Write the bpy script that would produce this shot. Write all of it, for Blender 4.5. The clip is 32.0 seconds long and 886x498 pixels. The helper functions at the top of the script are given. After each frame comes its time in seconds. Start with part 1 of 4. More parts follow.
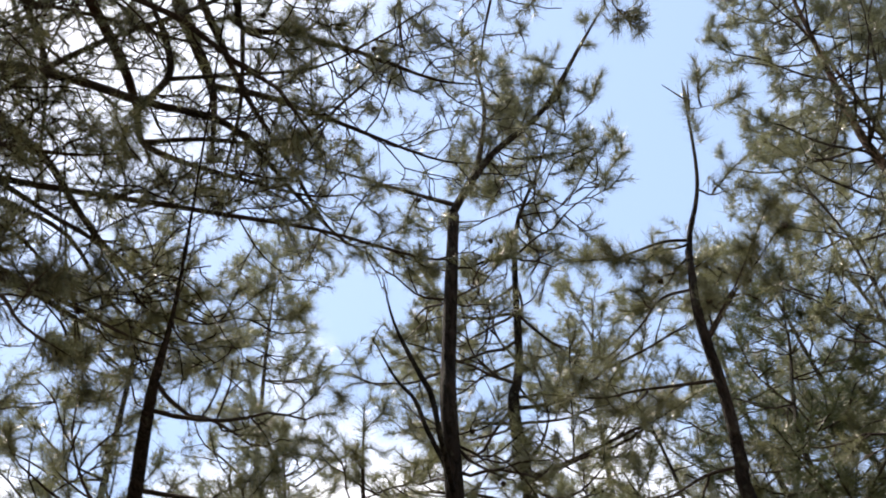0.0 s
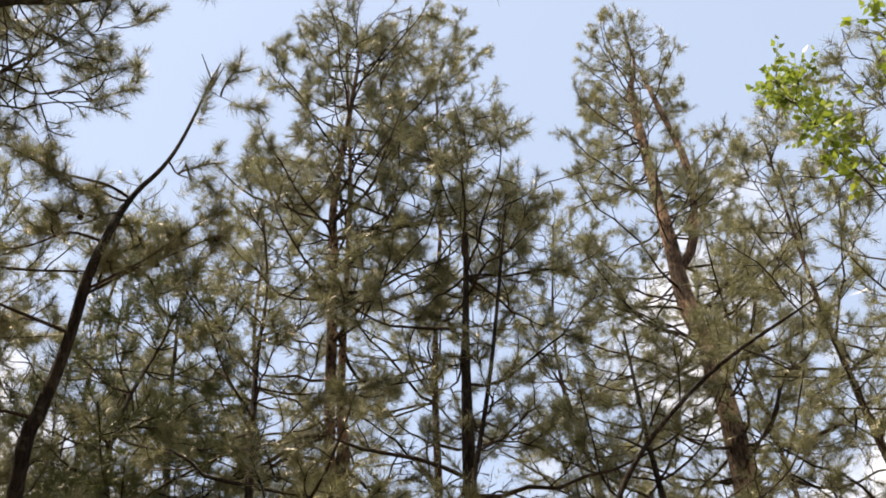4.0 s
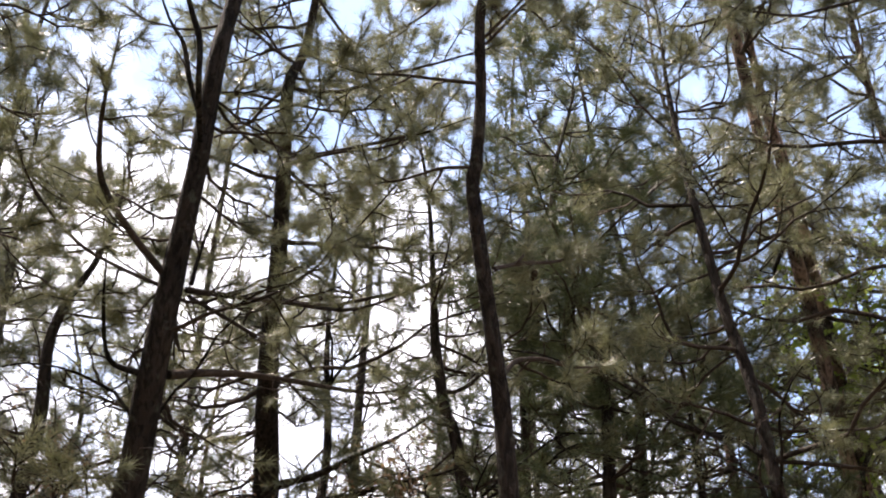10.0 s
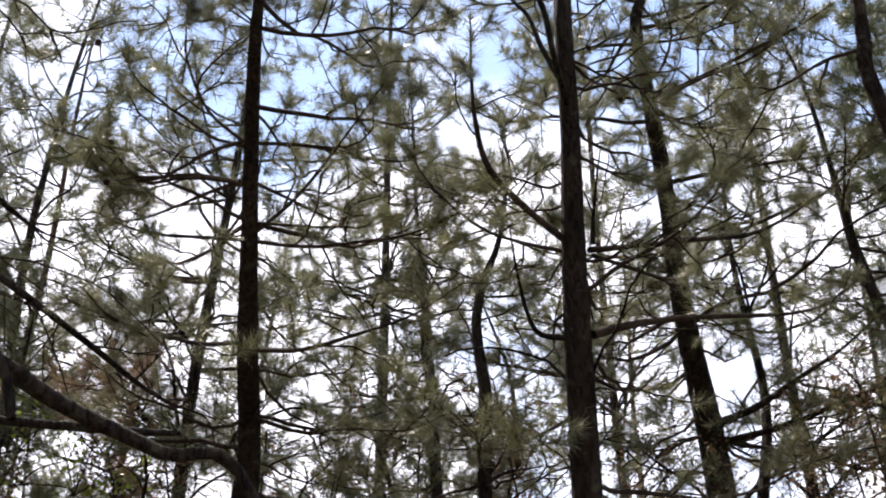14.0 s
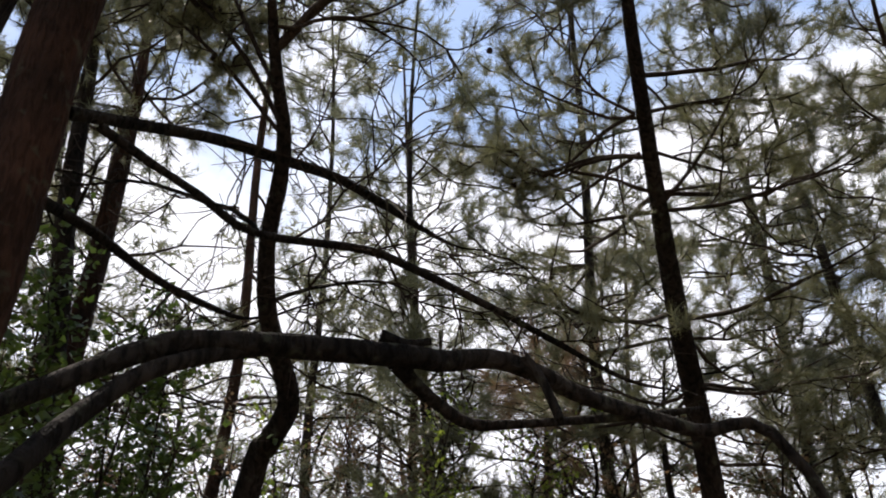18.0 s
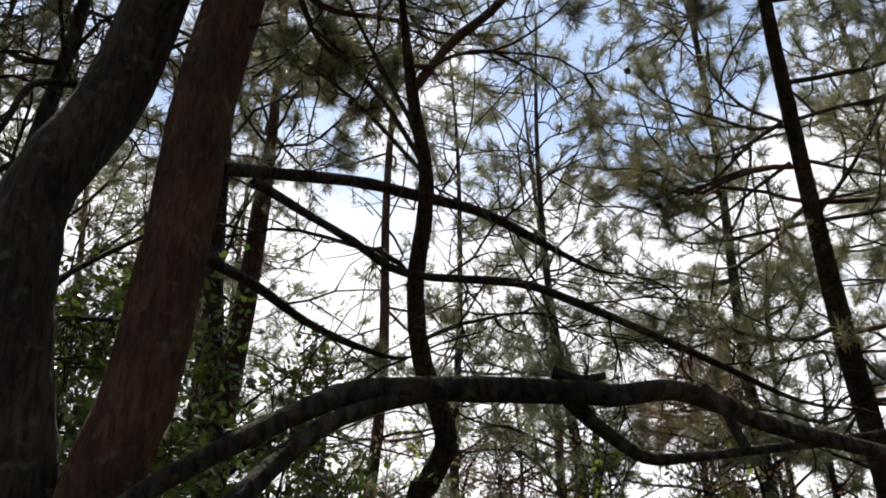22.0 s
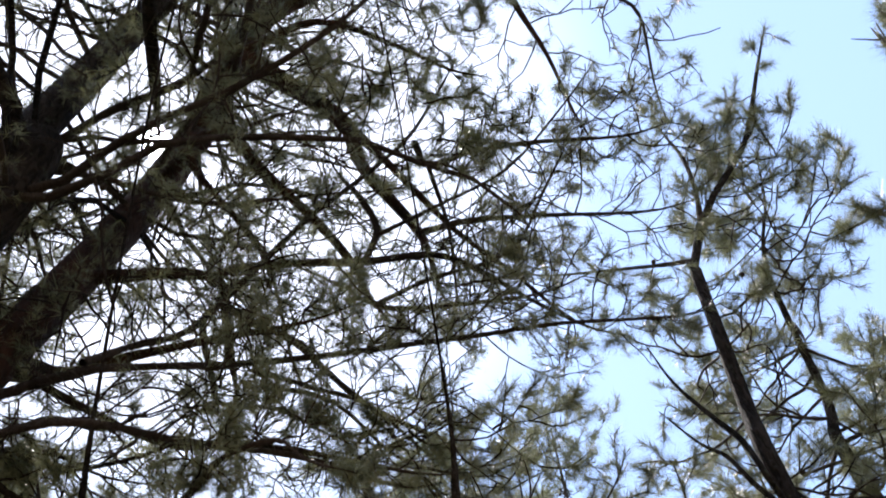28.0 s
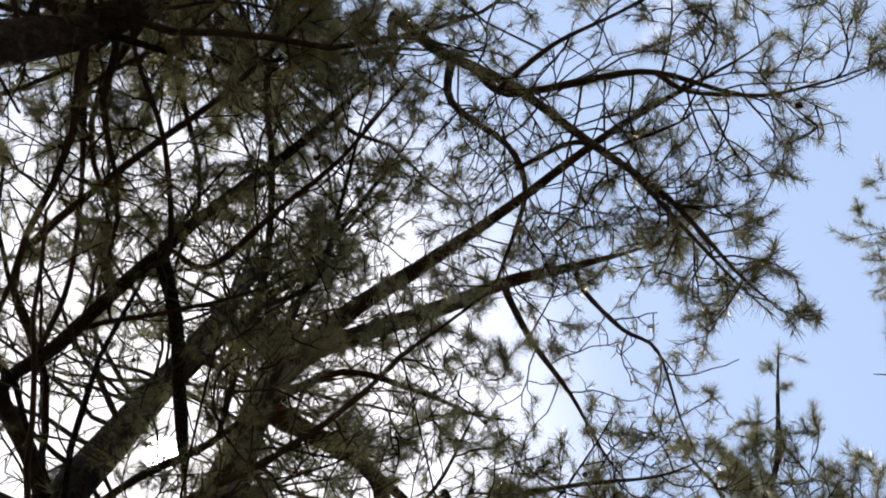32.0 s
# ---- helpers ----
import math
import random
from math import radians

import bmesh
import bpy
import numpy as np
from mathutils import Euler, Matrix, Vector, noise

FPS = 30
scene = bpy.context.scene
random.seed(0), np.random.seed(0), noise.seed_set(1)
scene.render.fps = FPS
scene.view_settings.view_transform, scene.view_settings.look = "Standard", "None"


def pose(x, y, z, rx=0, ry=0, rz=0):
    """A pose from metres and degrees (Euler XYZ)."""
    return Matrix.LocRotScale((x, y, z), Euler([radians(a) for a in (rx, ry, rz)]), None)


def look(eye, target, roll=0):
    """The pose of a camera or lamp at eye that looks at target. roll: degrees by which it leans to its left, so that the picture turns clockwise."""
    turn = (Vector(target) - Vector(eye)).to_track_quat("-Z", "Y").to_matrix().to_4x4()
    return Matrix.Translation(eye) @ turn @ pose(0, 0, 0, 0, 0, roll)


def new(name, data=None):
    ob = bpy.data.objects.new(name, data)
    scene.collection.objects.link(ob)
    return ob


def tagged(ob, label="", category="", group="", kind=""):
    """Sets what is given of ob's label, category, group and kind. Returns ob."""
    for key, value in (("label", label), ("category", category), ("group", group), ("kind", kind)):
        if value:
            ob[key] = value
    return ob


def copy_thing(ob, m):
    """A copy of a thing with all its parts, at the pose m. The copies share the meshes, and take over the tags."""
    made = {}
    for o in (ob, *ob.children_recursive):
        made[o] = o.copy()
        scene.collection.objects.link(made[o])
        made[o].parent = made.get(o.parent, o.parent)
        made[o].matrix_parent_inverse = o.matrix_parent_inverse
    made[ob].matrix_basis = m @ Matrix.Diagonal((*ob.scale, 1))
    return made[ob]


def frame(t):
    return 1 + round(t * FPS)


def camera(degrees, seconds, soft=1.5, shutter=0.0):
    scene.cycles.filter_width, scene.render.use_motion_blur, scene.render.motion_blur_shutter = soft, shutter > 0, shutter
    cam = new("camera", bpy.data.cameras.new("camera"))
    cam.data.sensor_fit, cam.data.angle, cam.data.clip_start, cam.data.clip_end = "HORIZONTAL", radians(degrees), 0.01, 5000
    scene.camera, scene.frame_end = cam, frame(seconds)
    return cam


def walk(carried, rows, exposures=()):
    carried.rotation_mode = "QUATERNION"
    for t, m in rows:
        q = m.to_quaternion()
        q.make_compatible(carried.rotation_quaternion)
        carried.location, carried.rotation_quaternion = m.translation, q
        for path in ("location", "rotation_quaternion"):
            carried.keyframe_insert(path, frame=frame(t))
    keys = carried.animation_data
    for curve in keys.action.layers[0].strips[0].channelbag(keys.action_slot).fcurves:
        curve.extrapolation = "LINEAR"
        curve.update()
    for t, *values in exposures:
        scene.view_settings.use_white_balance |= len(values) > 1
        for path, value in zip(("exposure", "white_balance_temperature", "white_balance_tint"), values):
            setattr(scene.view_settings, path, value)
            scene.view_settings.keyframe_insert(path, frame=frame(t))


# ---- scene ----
cam = camera(46.1, 32.0, soft=1.8, shutter=0.25)
PATH = [
    (0, (0.086, -0.095, 1.664), (0.1711, 1.2018, 3.1845), -5.01),
    (0.5, (0.106, -0.086, 1.661), (0.2938, 1.2322, 3.1541), -3.21),
    (1, (0.134, -0.093, 1.66), (0.423, 1.2136, 3.1465), -2.57),
    (1.5, (0.158, -0.109, 1.659), (0.4895, 1.1671, 3.1632), -1.82),
    (2, (0.172, -0.106, 1.661), (0.6553, 1.1574, 3.1344), -0.63),
    (2.5, (0.169, -0.101, 1.688), (0.8295, 1.0793, 3.1617), -1.03),
    (3, (0.183, -0.108, 1.705), (1.0231, 0.9766, 3.1603), -1.96),
    (3.5, (0.18, -0.1, 1.712), (1.1604, 0.8792, 3.1543), -3.27),
    (5.5, (0.415, -0.157, 1.491), (1.4091, 0.7796, 2.9519), -0.80),
    (6, (0.44, -0.14, 1.468), (1.4205, 0.9112, 2.858), 0.13),
    (6.5, (0.442, -0.111, 1.458), (1.3872, 1.0388, 2.7936), 0.52),
    (7, (0.434, -0.066, 1.45), (1.3475, 1.1457, 2.7525), -0.01),
    (7.5, (0.433, 0.019, 1.465), (1.3009, 1.3121, 2.7208), 0.34),
    (8, (0.398, 0.105, 1.486), (1.2125, 1.4676, 2.7025), -0.12),
    (8.5, (0.368, 0.12, 1.493), (1.1099, 1.5444, 2.6845), -0.27),
    (9, (0.315, 0.18, 1.511), (0.9907, 1.6575, 2.6762), 0.07),
    (9.5, (0.284, 0.204, 1.494), (0.8795, 1.7225, 2.6518), 0.36),
    (10, (0.363, 0.164, 1.486), (0.8376, 1.7348, 2.6299), 0.84),
    (10.5, (0.384, 0.134, 1.474), (0.7663, 1.7435, 2.5979), 0.75),
    (11, (0.26, 0.182, 1.496), (0.5903, 1.82, 2.5945), 0.14),
    (11.5, (0.246, 0.213, 1.52), (0.5045, 1.8725, 2.6062), -0.24),
    (12, (0.275, 0.196, 1.532), (0.4248, 1.8821, 2.5982), -0.06),
    (12.5, (0.263, 0.219, 1.525), (0.3069, 1.9123, 2.588), -0.45),
    (13, (0.19, 0.266, 1.499), (0.1667, 1.9532, 2.5719), -0.13),
    (13.5, (0.21, 0.232, 1.502), (0.1032, 1.922, 2.5661), 0.23),
    (14, (0.265, 0.201, 1.48), (0.0388, 1.883, 2.5374), 0.66),
    (14.5, (0.254, 0.179, 1.465), (-0.0758, 1.8459, 2.5191), 0.98),
    (16.5, (-0.224, 0.156, 1.508), (-0.745, 1.7785, 2.5546), -1.23),
    (17, (-0.259, 0.146, 1.519), (-0.8575, 1.7456, 2.56), -0.95),
    (17.5, (-0.291, 0.141, 1.511), (-0.9786, 1.7054, 2.5508), -1.25),
    (18, (-0.324, 0.103, 1.511), (-1.1028, 1.6343, 2.535), -1.56),
    (18.5, (-0.375, 0.092, 1.513), (-1.2377, 1.5774, 2.5372), -1.78),
    (19, (-0.436, 0.092, 1.535), (-1.3842, 1.5261, 2.5564), -1.73),
    (19.5, (-0.458, 0.043, 1.523), (-1.4759, 1.4343, 2.5364), -1.96),
    (20, (-0.475, 0.03, 1.521), (-1.5529, 1.3778, 2.5311), -1.66),
    (20.5, (-0.498, 0.034, 1.53), (-1.5828, 1.3776, 2.5387), -1.38),
    (21, (-0.512, 0.063, 1.543), (-1.5817, 1.4188, 2.5511), -1.62),
    (21.5, (-0.482, 0.072, 1.574), (-1.5022, 1.4418, 2.6149), -1.21),
    (22, (-0.445, 0.068, 1.571), (-1.4081, 1.4558, 2.6413), -1.35),
    (22.5, (-0.422, 0.059, 1.57), (-1.3458, 1.4502, 2.6707), -1.11),
    (23, (-0.383, 0.036, 1.571), (-1.2565, 1.4269, 2.7112), -1.14),
    (23.5, (-0.316, 0.061, 1.6), (-1.1306, 1.4542, 2.7813), -0.75),
    (24, (-0.292, 0.061, 1.607), (-1.0383, 1.4591, 2.8275), -1.46),
    (24.5, (-0.284, 0.061, 1.614), (-0.9581, 1.4572, 2.8778), -1.59),
    (25, (-0.262, 0.044, 1.618), (-0.8616, 1.4319, 2.9274), -1.73),
    (25.5, (-0.243, 0.042, 1.645), (-0.7747, 1.3775, 3.0356), -1.05),
    (27.5, (-0.098, 0.569, 1.423), (-0.4052, 1.5404, 3.1434), -7.79),
    (28, (-0.026, 0.468, 1.454), (-0.305, 1.3857, 3.2093), -8.42),
    (28.5, (-0.013, 0.422, 1.45), (-0.2568, 1.2774, 3.2415), -10.09),
    (29, (-0.02, 0.382, 1.446), (-0.2336, 1.207, 3.2552), -12.25),
    (29.5, (-0.028, 0.365, 1.48), (-0.2299, 1.1225, 3.3195), -12.23),
    (30, (-0.026, 0.32, 1.501), (-0.2084, 1.0265, 3.3632), -12.91),
    (30.5, (-0.024, 0.278, 1.496), (-0.1608, 0.9482, 3.3756), -15.76),
    (31, (-0.019, 0.238, 1.512), (-0.1048, 0.8216, 3.4226), -18.99),
    (31.5, (-0.006, 0.187, 1.527), (-0.0736, 0.7072, 3.4574), -19.62),
    (32, (0.014, 0.15, 1.55), (-0.0364, 0.5902, 3.5003), -21.28),
]
walk(cam, [(t, look(eye, target, roll)) for t, eye, target, roll in PATH], exposures=[
    (0, 0.9, 6400, 14), (3, 0.9, 7600, 15), (6, 1.15, 7800, 17), (8, 1.4, 7000, 18), (9, 1.45, 6700, 19), (12, 1.35, 6200, 18),
    (14, 1.1, 6200, 18), (17, 0.6, 6300, 16), (19, 0.45, 6350, 14), (20, 0.5, 6600, 14), (22, 0.6, 6500, 13), (23, 0.8, 6350, 13), (25, 0.75, 6000, 12), (28, 1.15, 5800, 15), (30, 1.05, 6200, 14), (32, 0.75, 6700, 14)])

# ---- light: a high sun ahead to the left, blue sky with thin bright cloud ----
SUN_ELEV, SUN_AZ = 65.1, -53.3  # degrees; azimuth from +y towards +x
sun_way = Vector((math.sin(radians(SUN_AZ)) * math.cos(radians(SUN_ELEV)), math.cos(radians(SUN_AZ)) * math.cos(radians(SUN_ELEV)), math.sin(radians(SUN_ELEV))))
world = bpy.data.worlds.new("sky")
scene.world = world
world.use_nodes = True


def build_sky():
    nt = world.node_tree
    nt.nodes.clear()
    N, L = nt.nodes.new, nt.links.new
    sky = N("ShaderNodeTexSky")
    sky.sky_type, sky.sun_disc = "NISHITA", False
    sky.sun_elevation, sky.sun_rotation = radians(SUN_ELEV), radians(SUN_AZ)
    sky.air_density, sky.dust_density, sky.ozone_density = 1.0, 0.5, 0.8
    bright = N("ShaderNodeMixRGB")
    bright.blend_type, bright.inputs[0].default_value = "MULTIPLY", 1.0
    bright.inputs[2].default_value = (0.115, 0.115, 0.115, 1)
    L(sky.outputs[0], bright.inputs[1])
    co = N("ShaderNodeTexCoord")
    sep = N("ShaderNodeSeparateXYZ")
    L(co.outputs["Generated"], sep.inputs[0])
    # cloud cover: broken heaps that thicken towards the horizon
    noise_tex = N("ShaderNodeTexNoise")
    noise_tex.inputs["Scale"].default_value, noise_tex.inputs["Detail"].default_value = 2.6, 8
    noise_tex.inputs["Roughness"].default_value = 0.55
    L(co.outputs["Generated"], noise_tex.inputs["Vector"])
    low = N("ShaderNodeMapRange")
    low.inputs["From Min"].default_value, low.inputs["From Max"].default_value = 0.15, 0.92
    low.inputs["To Min"].default_value, low.inputs["To Max"].default_value = 0.2, -0.12
    L(sep.outputs["Z"], low.inputs["Value"])
    add = N("ShaderNodeMath")
    L(noise_tex.outputs["Fac"], add.inputs[0]), L(low.outputs[0], add.inputs[1])
    cover = N("ShaderNodeMapRange")
    cover.interpolation_type = "SMOOTHSTEP"
    cover.inputs["From Min"].default_value, cover.inputs["From Max"].default_value = 0.46, 0.64
    # forward glow of thin haze round the sun
    dot = N("ShaderNodeVectorMath")
    dot.operation = "DOT_PRODUCT"
    dot.inputs[1].default_value = sun_way
    L(co.outputs["Generated"], dot.inputs[0])
    # extra cloud cover low on the sun's side, put in to whiten the sky there
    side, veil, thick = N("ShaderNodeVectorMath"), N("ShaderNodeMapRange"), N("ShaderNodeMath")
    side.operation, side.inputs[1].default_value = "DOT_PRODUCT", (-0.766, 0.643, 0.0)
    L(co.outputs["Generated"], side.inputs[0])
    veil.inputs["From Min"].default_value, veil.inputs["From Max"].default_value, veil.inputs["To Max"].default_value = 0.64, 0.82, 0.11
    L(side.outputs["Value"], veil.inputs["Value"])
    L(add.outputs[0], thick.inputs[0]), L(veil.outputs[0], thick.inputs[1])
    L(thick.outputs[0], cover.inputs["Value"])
    glow = N("ShaderNodeMapRange")
    glow.interpolation_type = "SMOOTHSTEP"
    glow.inputs["From Min"].default_value, glow.inputs["From Max"].default_value = 0.9, 1.0
    glow.inputs["To Max"].default_value = 0.85
    L(dot.outputs["Value"], glow.inputs["Value"])
    both = N("ShaderNodeMath")
    both.operation = "MAXIMUM"
    L(cover.outputs[0], both.inputs[0]), L(glow.outputs[0], both.inputs[1])
    haze, mix = N("ShaderNodeMixRGB"), N("ShaderNodeMixRGB")
    haze.inputs[0].default_value, haze.inputs[2].default_value = 0.4, (0.5, 0.66, 0.9, 1)
    mix.inputs[2].default_value = (0.95, 0.955, 0.98, 1)
    L(bright.outputs[0], haze.inputs[1])
    L(both.outputs[0], mix.inputs[0]), L(haze.outputs[0], mix.inputs[1])
    disc = N("ShaderNodeMapRange")
    disc.inputs["From Min"].default_value, disc.inputs["From Max"].default_value, disc.inputs["To Max"].default_value = 0.99985, 0.99996, 20.0
    L(dot.outputs["Value"], disc.inputs["Value"])
    lit = N("ShaderNodeMixRGB")
    lit.blend_type, lit.inputs[0].default_value = "ADD", 1.0
    L(mix.outputs[0], lit.inputs[1]), L(disc.outputs[0], lit.inputs[2])
    mix = lit
    bg, out = N("ShaderNodeBackground"), N("ShaderNodeOutputWorld")
    bg.inputs["Strength"].default_value = 1.0
    L(mix.outputs[0], bg.inputs["Color"]), L(bg.outputs[0], out.inputs["Surface"])


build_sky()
lamp = bpy.data.lights.new("sun", "SUN")
lamp.energy, lamp.angle, lamp.color = 5.0, radians(0.5), (1.0, 0.9, 0.75)
sun = new("sun", lamp)
sun.matrix_world = look(sun_way * 60, (0, 0, 0))


# ---- materials ----
def bark(name, deep, light, scale=1.0, cracks=0.6, bare=0.0):
    """Fissured bark: upright ridges broken by fine cracks, with paler and darker patches and a few grey-green lichen spots."""
    m = bpy.data.materials.new(name)
    m.use_nodes = True
    nt = m.node_tree
    N, L = nt.nodes.new, nt.links.new
    b = nt.nodes["Principled BSDF"]
    co, stretch = N("ShaderNodeTexCoord"), N("ShaderNodeMapping")
    stretch.inputs["Scale"].default_value = (1, 1, 0.22)
    L(co.outputs["Object"], stretch.inputs["Vector"])
    ridge, fine, patch, spots = (N("ShaderNodeTexNoise") for _ in range(4))
    for tex, size, detail, src in ((ridge, 42 * scale, 7, stretch.outputs[0]), (fine, 150 * scale, 4, co.outputs["Object"]), (patch, 3.0, 5, co.outputs["Object"]), (spots, 14.0, 3, co.outputs["Object"])):
        tex.inputs["Scale"].default_value, tex.inputs["Detail"].default_value = size, detail
        L(src, tex.inputs["Vector"])
    ridge.inputs["Distortion"].default_value = 0.6

    def span(src, low, high, to=1.0):
        n = N("ShaderNodeMapRange")
        n.inputs["From Min"].default_value, n.inputs["From Max"].default_value, n.inputs["To Max"].default_value = low, high, to
        L(src, n.inputs["Value"])
        return n.outputs[0]

    tone, dark, moss = N("ShaderNodeMixRGB"), N("ShaderNodeMixRGB"), N("ShaderNodeMixRGB")
    tone.inputs[1].default_value, tone.inputs[2].default_value = (*deep, 1), (*light, 1)
    L(span(patch.outputs["Fac"], 0.34 + bare, 0.66 + 0.5 * bare), tone.inputs[0])
    dark.blend_type, dark.inputs[0].default_value = "MULTIPLY", cracks
    L(tone.outputs[0], dark.inputs[1]), L(span(ridge.outputs["Fac"], 0.38, 0.56), dark.inputs[2])
    moss.inputs[2].default_value = (0.11, 0.12, 0.08, 1)
    L(span(spots.outputs["Fac"], 0.6, 0.72, 0.4), moss.inputs[0]), L(dark.outputs[0], moss.inputs[1])
    L(moss.outputs[0], b.inputs["Base Color"])
    b.inputs["Roughness"].default_value = 0.9
    b.inputs["Specular IOR Level"].default_value = 0.15
    tall, bump = N("ShaderNodeMath"), N("ShaderNodeBump")
    tall.operation, tall.inputs[2].default_value = "MULTIPLY_ADD", 0
    tall.inputs[1].default_value = 0.25
    L(fine.outputs["Fac"], tall.inputs[0]), L(span(ridge.outputs["Fac"], 0.35, 0.6), tall.inputs[2])
    bump.inputs["Strength"].default_value, bump.inputs["Distance"].default_value = 1.0, 0.014 / scale
    L(tall.outputs[0], bump.inputs["Height"]), L(bump.outputs[0], b.inputs["Normal"])
    return m


def foliage(name, one, two, through_it=0.4, rough=0.45, patch_size=3.5):
    """Leaf or needle: colour differs from blade to blade and, slowly, from clump to clump; light passes through."""
    m = bpy.data.materials.new(name)
    m.use_nodes = True
    nt = m.node_tree
    N, L = nt.nodes.new, nt.links.new
    b, out = nt.nodes["Principled BSDF"], nt.nodes["Material Output"]
    geo, co, clump = N("ShaderNodeNewGeometry"), N("ShaderNodeTexCoord"), N("ShaderNodeTexNoise")
    clump.inputs["Scale"].default_value, clump.inputs["Detail"].default_value = patch_size, 3
    L(co.outputs["Object"], clump.inputs["Vector"])
    mean = N("ShaderNodeMath")
    mean.operation, mean.inputs[1].default_value = "MULTIPLY_ADD", 0.5
    half = N("ShaderNodeMapRange")
    half.inputs["From Min"].default_value, half.inputs["From Max"].default_value = 0.3, 0.7
    half.inputs["To Max"].default_value = 0.5
    L(clump.outputs["Fac"], half.inputs["Value"])
    L(geo.outputs["Random Per Island"], mean.inputs[0]), L(half.outputs[0], mean.inputs[2])
    tone = N("ShaderNodeMixRGB")
    tone.inputs[1].default_value, tone.inputs[2].default_value = (*one, 1), (*two, 1)
    L(mean.outputs[0], tone.inputs[0]), L(tone.outputs[0], b.inputs["Base Color"])
    b.inputs["Roughness"].default_value = rough
    b.inputs["Specular IOR Level"].default_value = 0.6
    thin = N("ShaderNodeBsdfTranslucent")
    L(tone.outputs[0], thin.inputs["Color"])
    mix = N("ShaderNodeMixShader")
    mix.inputs[0].default_value = through_it
    L(b.outputs[0], mix.inputs[1]), L(thin.outputs[0], mix.inputs[2]), L(mix.outputs[0], out.inputs["Surface"])
    return m


def litter():
    m = bpy.data.materials.new("needle_litter")
    m.use_nodes = True
    nt = m.node_tree
    N, L = nt.nodes.new, nt.links.new
    b, co = nt.nodes["Principled BSDF"], N("ShaderNodeTexCoord")
    fine, wide = N("ShaderNodeTexNoise"), N("ShaderNodeTexNoise")
    fine.inputs["Scale"].default_value, fine.inputs["Detail"].default_value = 30, 8
    wide.inputs["Scale"].default_value, wide.inputs["Detail"].default_value = 0.8, 4
    L(co.outputs["Object"], fine.inputs["Vector"]), L(co.outputs["Object"], wide.inputs["Vector"])
    a, c = N("ShaderNodeMixRGB"), N("ShaderNodeMixRGB")
    a.inputs[1].default_value, a.inputs[2].default_value = (0.07, 0.045, 0.025, 1), (0.2, 0.13, 0.07, 1)
    c.inputs[2].default_value = (0.06, 0.09, 0.03, 1)
    L(fine.outputs["Fac"], a.inputs[0]), L(a.outputs[0], c.inputs[1])
    grass = N("ShaderNodeMapRange")
    grass.inputs["From Min"].default_value, grass.inputs["From Max"].default_value = 0.52, 0.66
    L(wide.outputs["Fac"], grass.inputs["Value"]), L(grass.outputs[0], c.inputs[0])
    L(c.outputs[0], b.inputs["Base Color"])
    b.inputs["Roughness"].default_value = 0.95
    bump = N("ShaderNodeBump")
    bump.inputs["Strength"].default_value, bump.inputs["Distance"].default_value = 0.6, 0.03
    L(fine.outputs["Fac"], bump.inputs["Height"]), L(bump.outputs[0], b.inputs["Normal"])
    return m


BARK = {
    "dark": bark("grey_brown_bark", (0.02, 0.015, 0.012), (0.052, 0.04, 0.031)),
    "red": bark("red_brown_bark", (0.027, 0.016, 0.011), (0.08, 0.04, 0.025), 1.3, 0.45),
    "pale": bark("flaking_orange_bark", (0.075, 0.052, 0.04), (0.48, 0.32, 0.22), 1.2, 0.75, 0.1),
    "dead": bark("weathered_dead_bark", (0.014, 0.012, 0.01), (0.045, 0.037, 0.03), 0.9, 0.7),
    "twig": bark("twig_bark", (0.03, 0.023, 0.018), (0.09, 0.068, 0.053), 2.5, 0.3),
}
NEEDLE = foliage("pine_needles", (0.032, 0.039, 0.02), (0.375, 0.385, 0.195), 0.2, 0.4)
# greener needles, darkened in the colour for crowns that stand in shade
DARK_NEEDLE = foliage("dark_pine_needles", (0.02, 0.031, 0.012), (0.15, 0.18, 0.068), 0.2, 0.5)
DULL = foliage("dry_pine_needles", (0.16, 0.1, 0.05), (0.3, 0.2, 0.11), 0.3)
LEAF = foliage("broad_leaves", (0.1, 0.17, 0.025), (0.34, 0.42, 0.06), 0.5, 0.35)

# broad leaves again, with the shade under the pines put into the colour
SHADED_LEAF = foliage("shaded_broad_leaves", (0.03, 0.06, 0.012), (0.13, 0.2, 0.035), 0.35, 0.35)

# ---- mesh helpers ----
rng = np.random.default_rng(7)


def mesh_of(name, verts, faces, material, smooth=True):
    """A mesh from arrays; faces is an (n, 3) or (n, 4) array."""
    me = bpy.data.meshes.new(name)
    verts, faces = np.asarray(verts, np.float32), np.asarray(faces, np.int32)
    k = faces.shape[1]
    me.vertices.add(len(verts)), me.loops.add(faces.size), me.polygons.add(len(faces))
    me.vertices.foreach_set("co", verts.ravel())
    me.loops.foreach_set("vertex_index", faces.ravel())
    me.polygons.foreach_set("loop_start", np.arange(0, faces.size, k, dtype=np.int32))
    if smooth:
        me.polygons.foreach_set("use_smooth", np.ones(len(faces), bool))
    me.materials.append(material)
    me.update(calc_edges=True)
    return me


def part(name, me, parent, label=""):
    ob = new(name, me)
    ob.parent = parent
    return tagged(ob, label)


